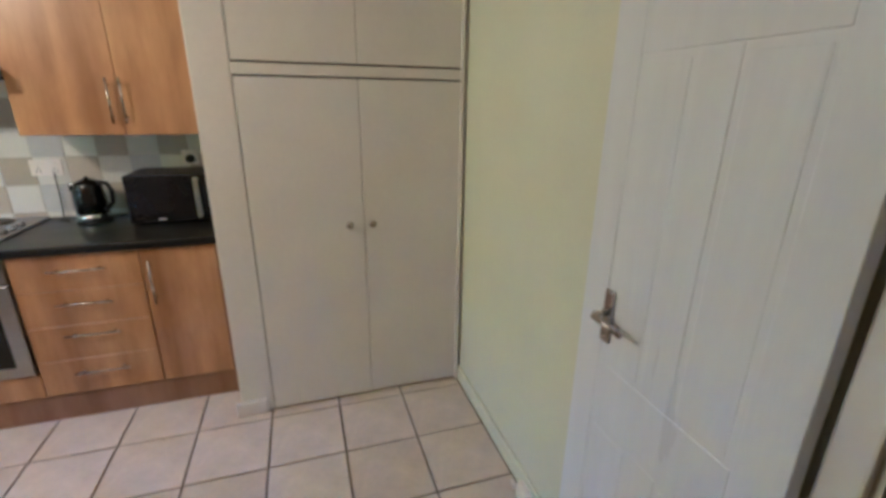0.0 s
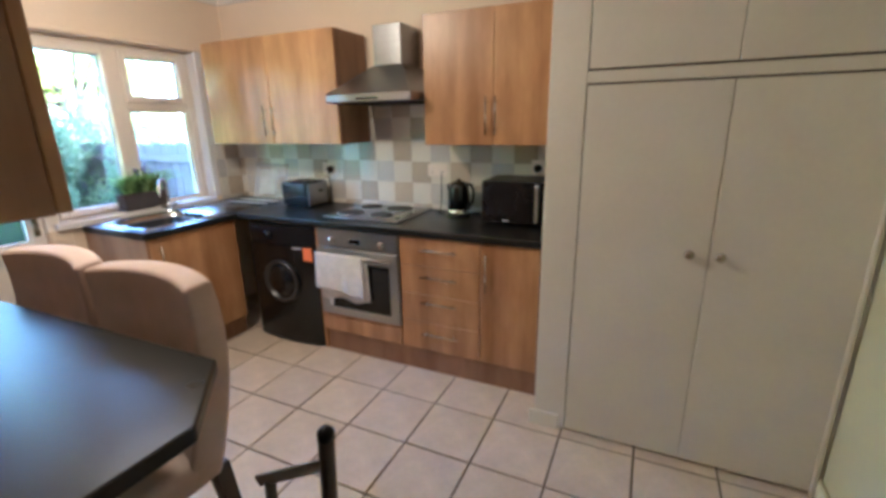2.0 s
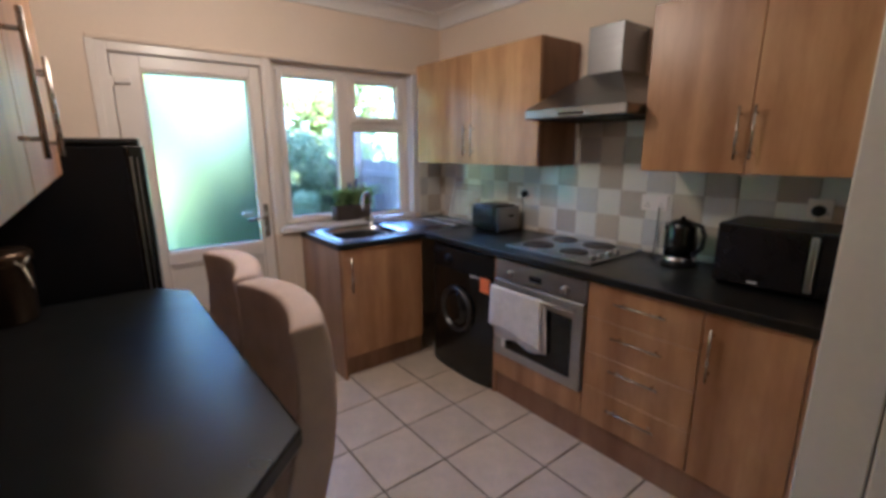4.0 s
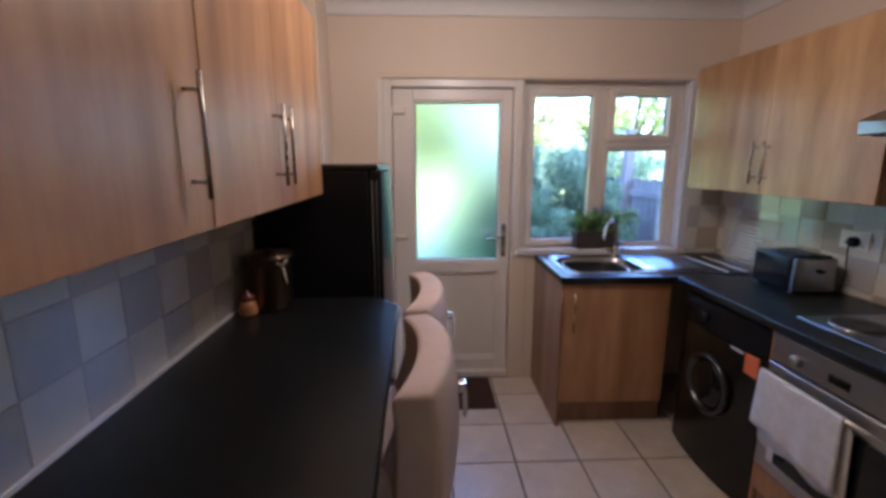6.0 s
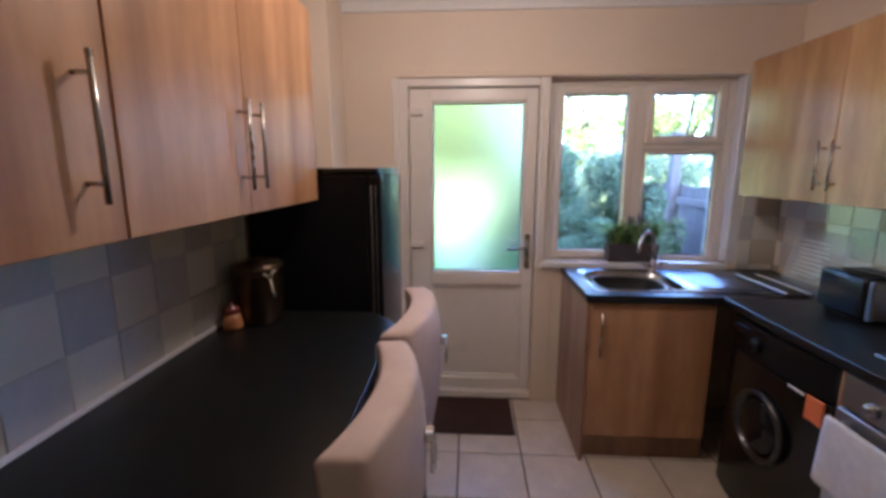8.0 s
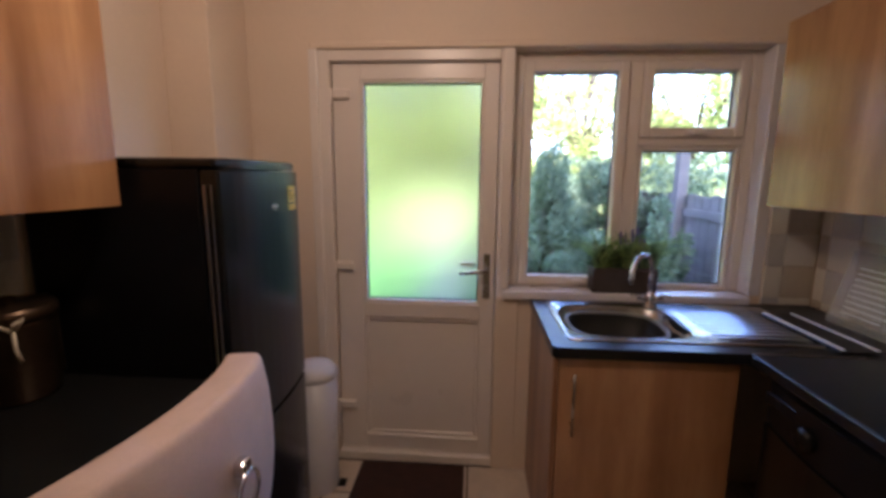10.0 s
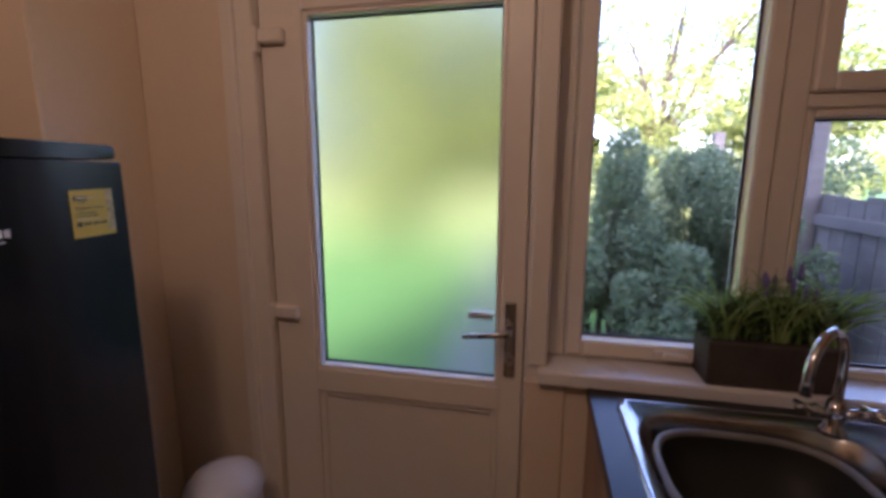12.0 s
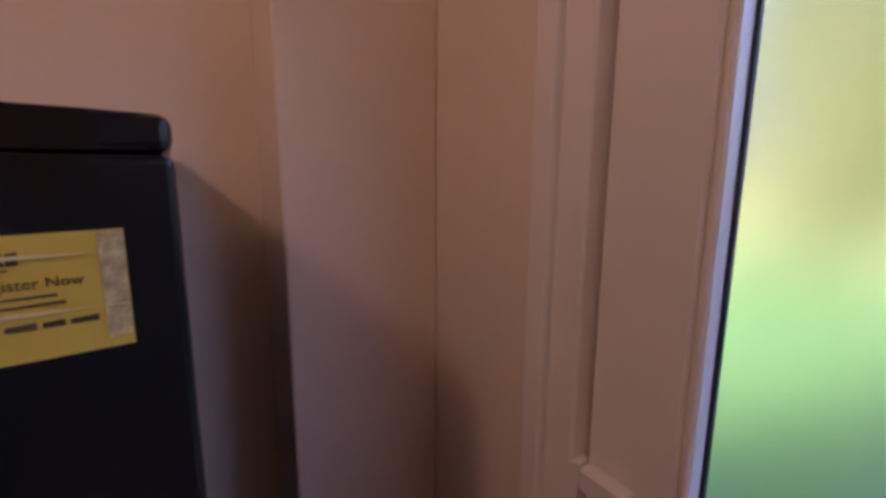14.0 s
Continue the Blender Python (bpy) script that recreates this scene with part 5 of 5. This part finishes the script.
for k in range(4):
    part("sticker_mark", on_fridge(0.6535 - k * 0.0068, 0.6592 - k * 0.0068, 1.4355, 1.4440, 0.0018), M_INK, up)
part("sticker_rule", on_fridge(0.6385, 0.6515, 1.4318, 1.4332, 0.0018), M_INK, up)
for z, w in ((1.4128, 0.040), (1.4075, 0.044)):
    part("sticker_line", on_fridge(0.6570 - w, 0.6570, z, z + 0.0020, 0.0018), M_INK, up)
part("sticker_icon", on_fridge(0.6470, 0.6575, 1.3905, 1.3990, 0.0018), M_INK, up)
for x0, x1 in ((0.6290, 0.6440), (0.6150, 0.6260), (0.5970, 0.6120)):
    part("sticker_line", on_fridge(x0, x1, 1.3925, 1.3970, 0.0018), M_INK, up)
M_CREASE = surface("paper_crease", (0.86, 0.74, 0.36), 0.4, scale=60, vary=0.1, grain=200, bump=0.0)
for z in (1.4385, 1.4010):
    part("crease", on_fridge(0.5790, 0.6550, z, z + 0.0011, 0.0022, -0.004), M_CREASE, up, "pale crease across the sticker")
tc = bpy.data.curves.new("words", "FONT")
tc.body, tc.size, tc.extrude = "Register Now", 0.0098, 0.0001
tob = new("words", tc)
bpy.context.view_layer.update()
tm = bpy.data.meshes.new_from_object(tob)
bpy.data.objects.remove(tob)
xs = [v.co.x for v in tm.vertices]
kx = 0.054 / (max(xs) - min(xs))
for v in tm.vertices:
    x = 0.6570 - v.co.x * kx
    v.co = Vector((x, fridge_y(x) + 0.0018 + v.co.z, 1.4195 + v.co.y)) - BASE[up.name]
tm.materials.clear()
tm.materials.append(M_INK)
word = new("printed_words", tm)
word.parent = up
for k in range(4):
    part("brand_mark", on_fridge(0.762 + k * 0.0105, 0.770 + k * 0.0105, 1.388, 1.400, 0.0010), M_WHITEMARK, up)
part("brand_mark", on_fridge(0.770, 0.794, 1.380, 1.3825, 0.0010), M_WHITEMARK, up)

# ---- tiles: floor and walls ----
TILE_MESH = {}


def tile_mesh(kind, w, h, t, bev, mat):
    """A slab with softened upper edges, w by h by t, face towards +z."""
    key = (kind, round(w, 3), round(h, 3), mat.name)
    if key not in TILE_MESH:
        bm = bmesh.new()
        lo = [bm.verts.new(p) for p in ((0, 0, 0), (w, 0, 0), (w, h, 0), (0, h, 0))]
        mi = [bm.verts.new((v.co.x, v.co.y, t - bev)) for v in lo]
        hi = [bm.verts.new((x, y, t)) for x, y in ((bev, bev), (w - bev, bev), (w - bev, h - bev), (bev, h - bev))]
        bm.faces.new(hi)
        for i in range(4):
            bm.faces.new((lo[i], lo[(i + 1) % 4], mi[(i + 1) % 4], mi[i]))
            bm.faces.new((mi[i], mi[(i + 1) % 4], hi[(i + 1) % 4], hi[i]))
        me = bpy.data.meshes.new(kind)
        bm.to_mesh(me)
        bm.free()
        me.materials.append(mat)
        TILE_MESH[key] = me
    return TILE_MESH[key]


def lay(parent, kind, name, a0, a1, b0, b1, oa, ob_, pitch, gap, t, bev, pick, place):
    """Tiles on a grid with origin (oa, ob_), cut at the limits a0..a1, b0..b1."""
    for i in range(math.floor((a0 - oa) / pitch), math.ceil((a1 - oa) / pitch)):
        for j in range(math.floor((b0 - ob_) / pitch), math.ceil((b1 - ob_) / pitch)):
            x0, x1 = max(a0, oa + i * pitch + gap / 2), min(a1, oa + (i + 1) * pitch - gap / 2)
            y0, y1 = max(b0, ob_ + j * pitch + gap / 2), min(b1, ob_ + (j + 1) * pitch - gap / 2)
            if x1 - x0 < 0.015 or y1 - y0 < 0.015:
                continue
            o = new(name, tile_mesh(kind, x1 - x0, y1 - y0, t, bev, pick(i, j)))
            o.parent = parent
            o.matrix_basis = place(x0, y0)


rnd = random.Random(4)
def floor_place(x, y):
    return Matrix.Translation((x, y, -0.0095 + rnd.uniform(-0.0004, 0.0004)))
lay(floor, "floor_tile", "tile", XW + 0.002, XE - 0.002, YS + 0.002, YN - 0.002, 0.663, 0.184, 0.342, 0.009, 0.010, 0.002, lambda i, j: M_TILE_FLOOR, floor_place)
lay(floor, "floor_tile", "tile", 2.725, XE - 0.002, YS2 + 0.002, YS - 0.004, 0.663, 0.184, 0.342, 0.009, 0.010, 0.002, lambda i, j: M_TILE_FLOOR, floor_place)


def backsplash(name, a0, a1, b0, b1, oa, ob_, wall, label):
    if wall == "north":
        bm = box(a0, YN - 0.004, b0, a1, YN, b1)
        def place(x, z):
            return Matrix.Translation((x, YN - 0.004, z)) @ Matrix.Rotation(radians(90), 4, "X")
    elif wall == "south":
        bm = box(-a1, YS, b0, -a0, YS + 0.004, b1)
        def place(x, z):
            return Matrix.Translation((-x, YS + 0.004, z)) @ Matrix.Rotation(radians(180), 4, "Z") @ Matrix.Rotation(radians(90), 4, "X")
    else:
        bm = box(XW, a0, b0, XW + 0.004, a1, b1)
        def place(y, z):
            return Matrix.Translation((XW + 0.004, y, z)) @ Matrix.Rotation(radians(90), 4, "Z") @ Matrix.Rotation(radians(90), 4, "X")
    back = structure(name, bm, M_GROUT_PALE, label, "wall tiles")
    darks = [M_TILE_GREY] * 3 if wall == "south" else [M_TILE_BEIGE, M_TILE_BEIGE, M_TILE_GREY]
    lay(back, "wall_tile", "tile", a0, a1, b0, b1, oa, ob_, 0.157 if wall == "south" else 0.1495, 0.003, 0.006, 0.0015, lambda i, j: M_TILE_PALE if (i + j) % 2 else darks[(i * 7 + j * 3) % 3], place)


backsplash("tiles_north", XW + 0.012, 2.894, WTZ + 0.001, WZ0 - 0.001, 1.645, 0.952, "north", "cream and beige chequered wall tiles")
backsplash("tiles_hood", 1.462, 2.081, WZ0 + 0.0, 1.80, 1.645, 0.952, "north", "cream and beige chequered wall tiles")
backsplash("tiles_south", -2.655, -1.065, 0.946, SZ0 - 0.001, -2.397, 0.943, "south", "cream and grey chequered wall tiles")
structure("tile_trim", box(1.105, YS + 0.0105, 0.9455, 2.555, YS + 0.022, 0.962, 0.003), M_SILL, "white sealing strip along the breakfast bar", "trim")
backsplash("tiles_west", WY1 + 0.047, YN - 0.012, WTZ + 0.001, WZ0 - 0.001, 1.95, 0.952, "west", "beige wall tiles beside the window")
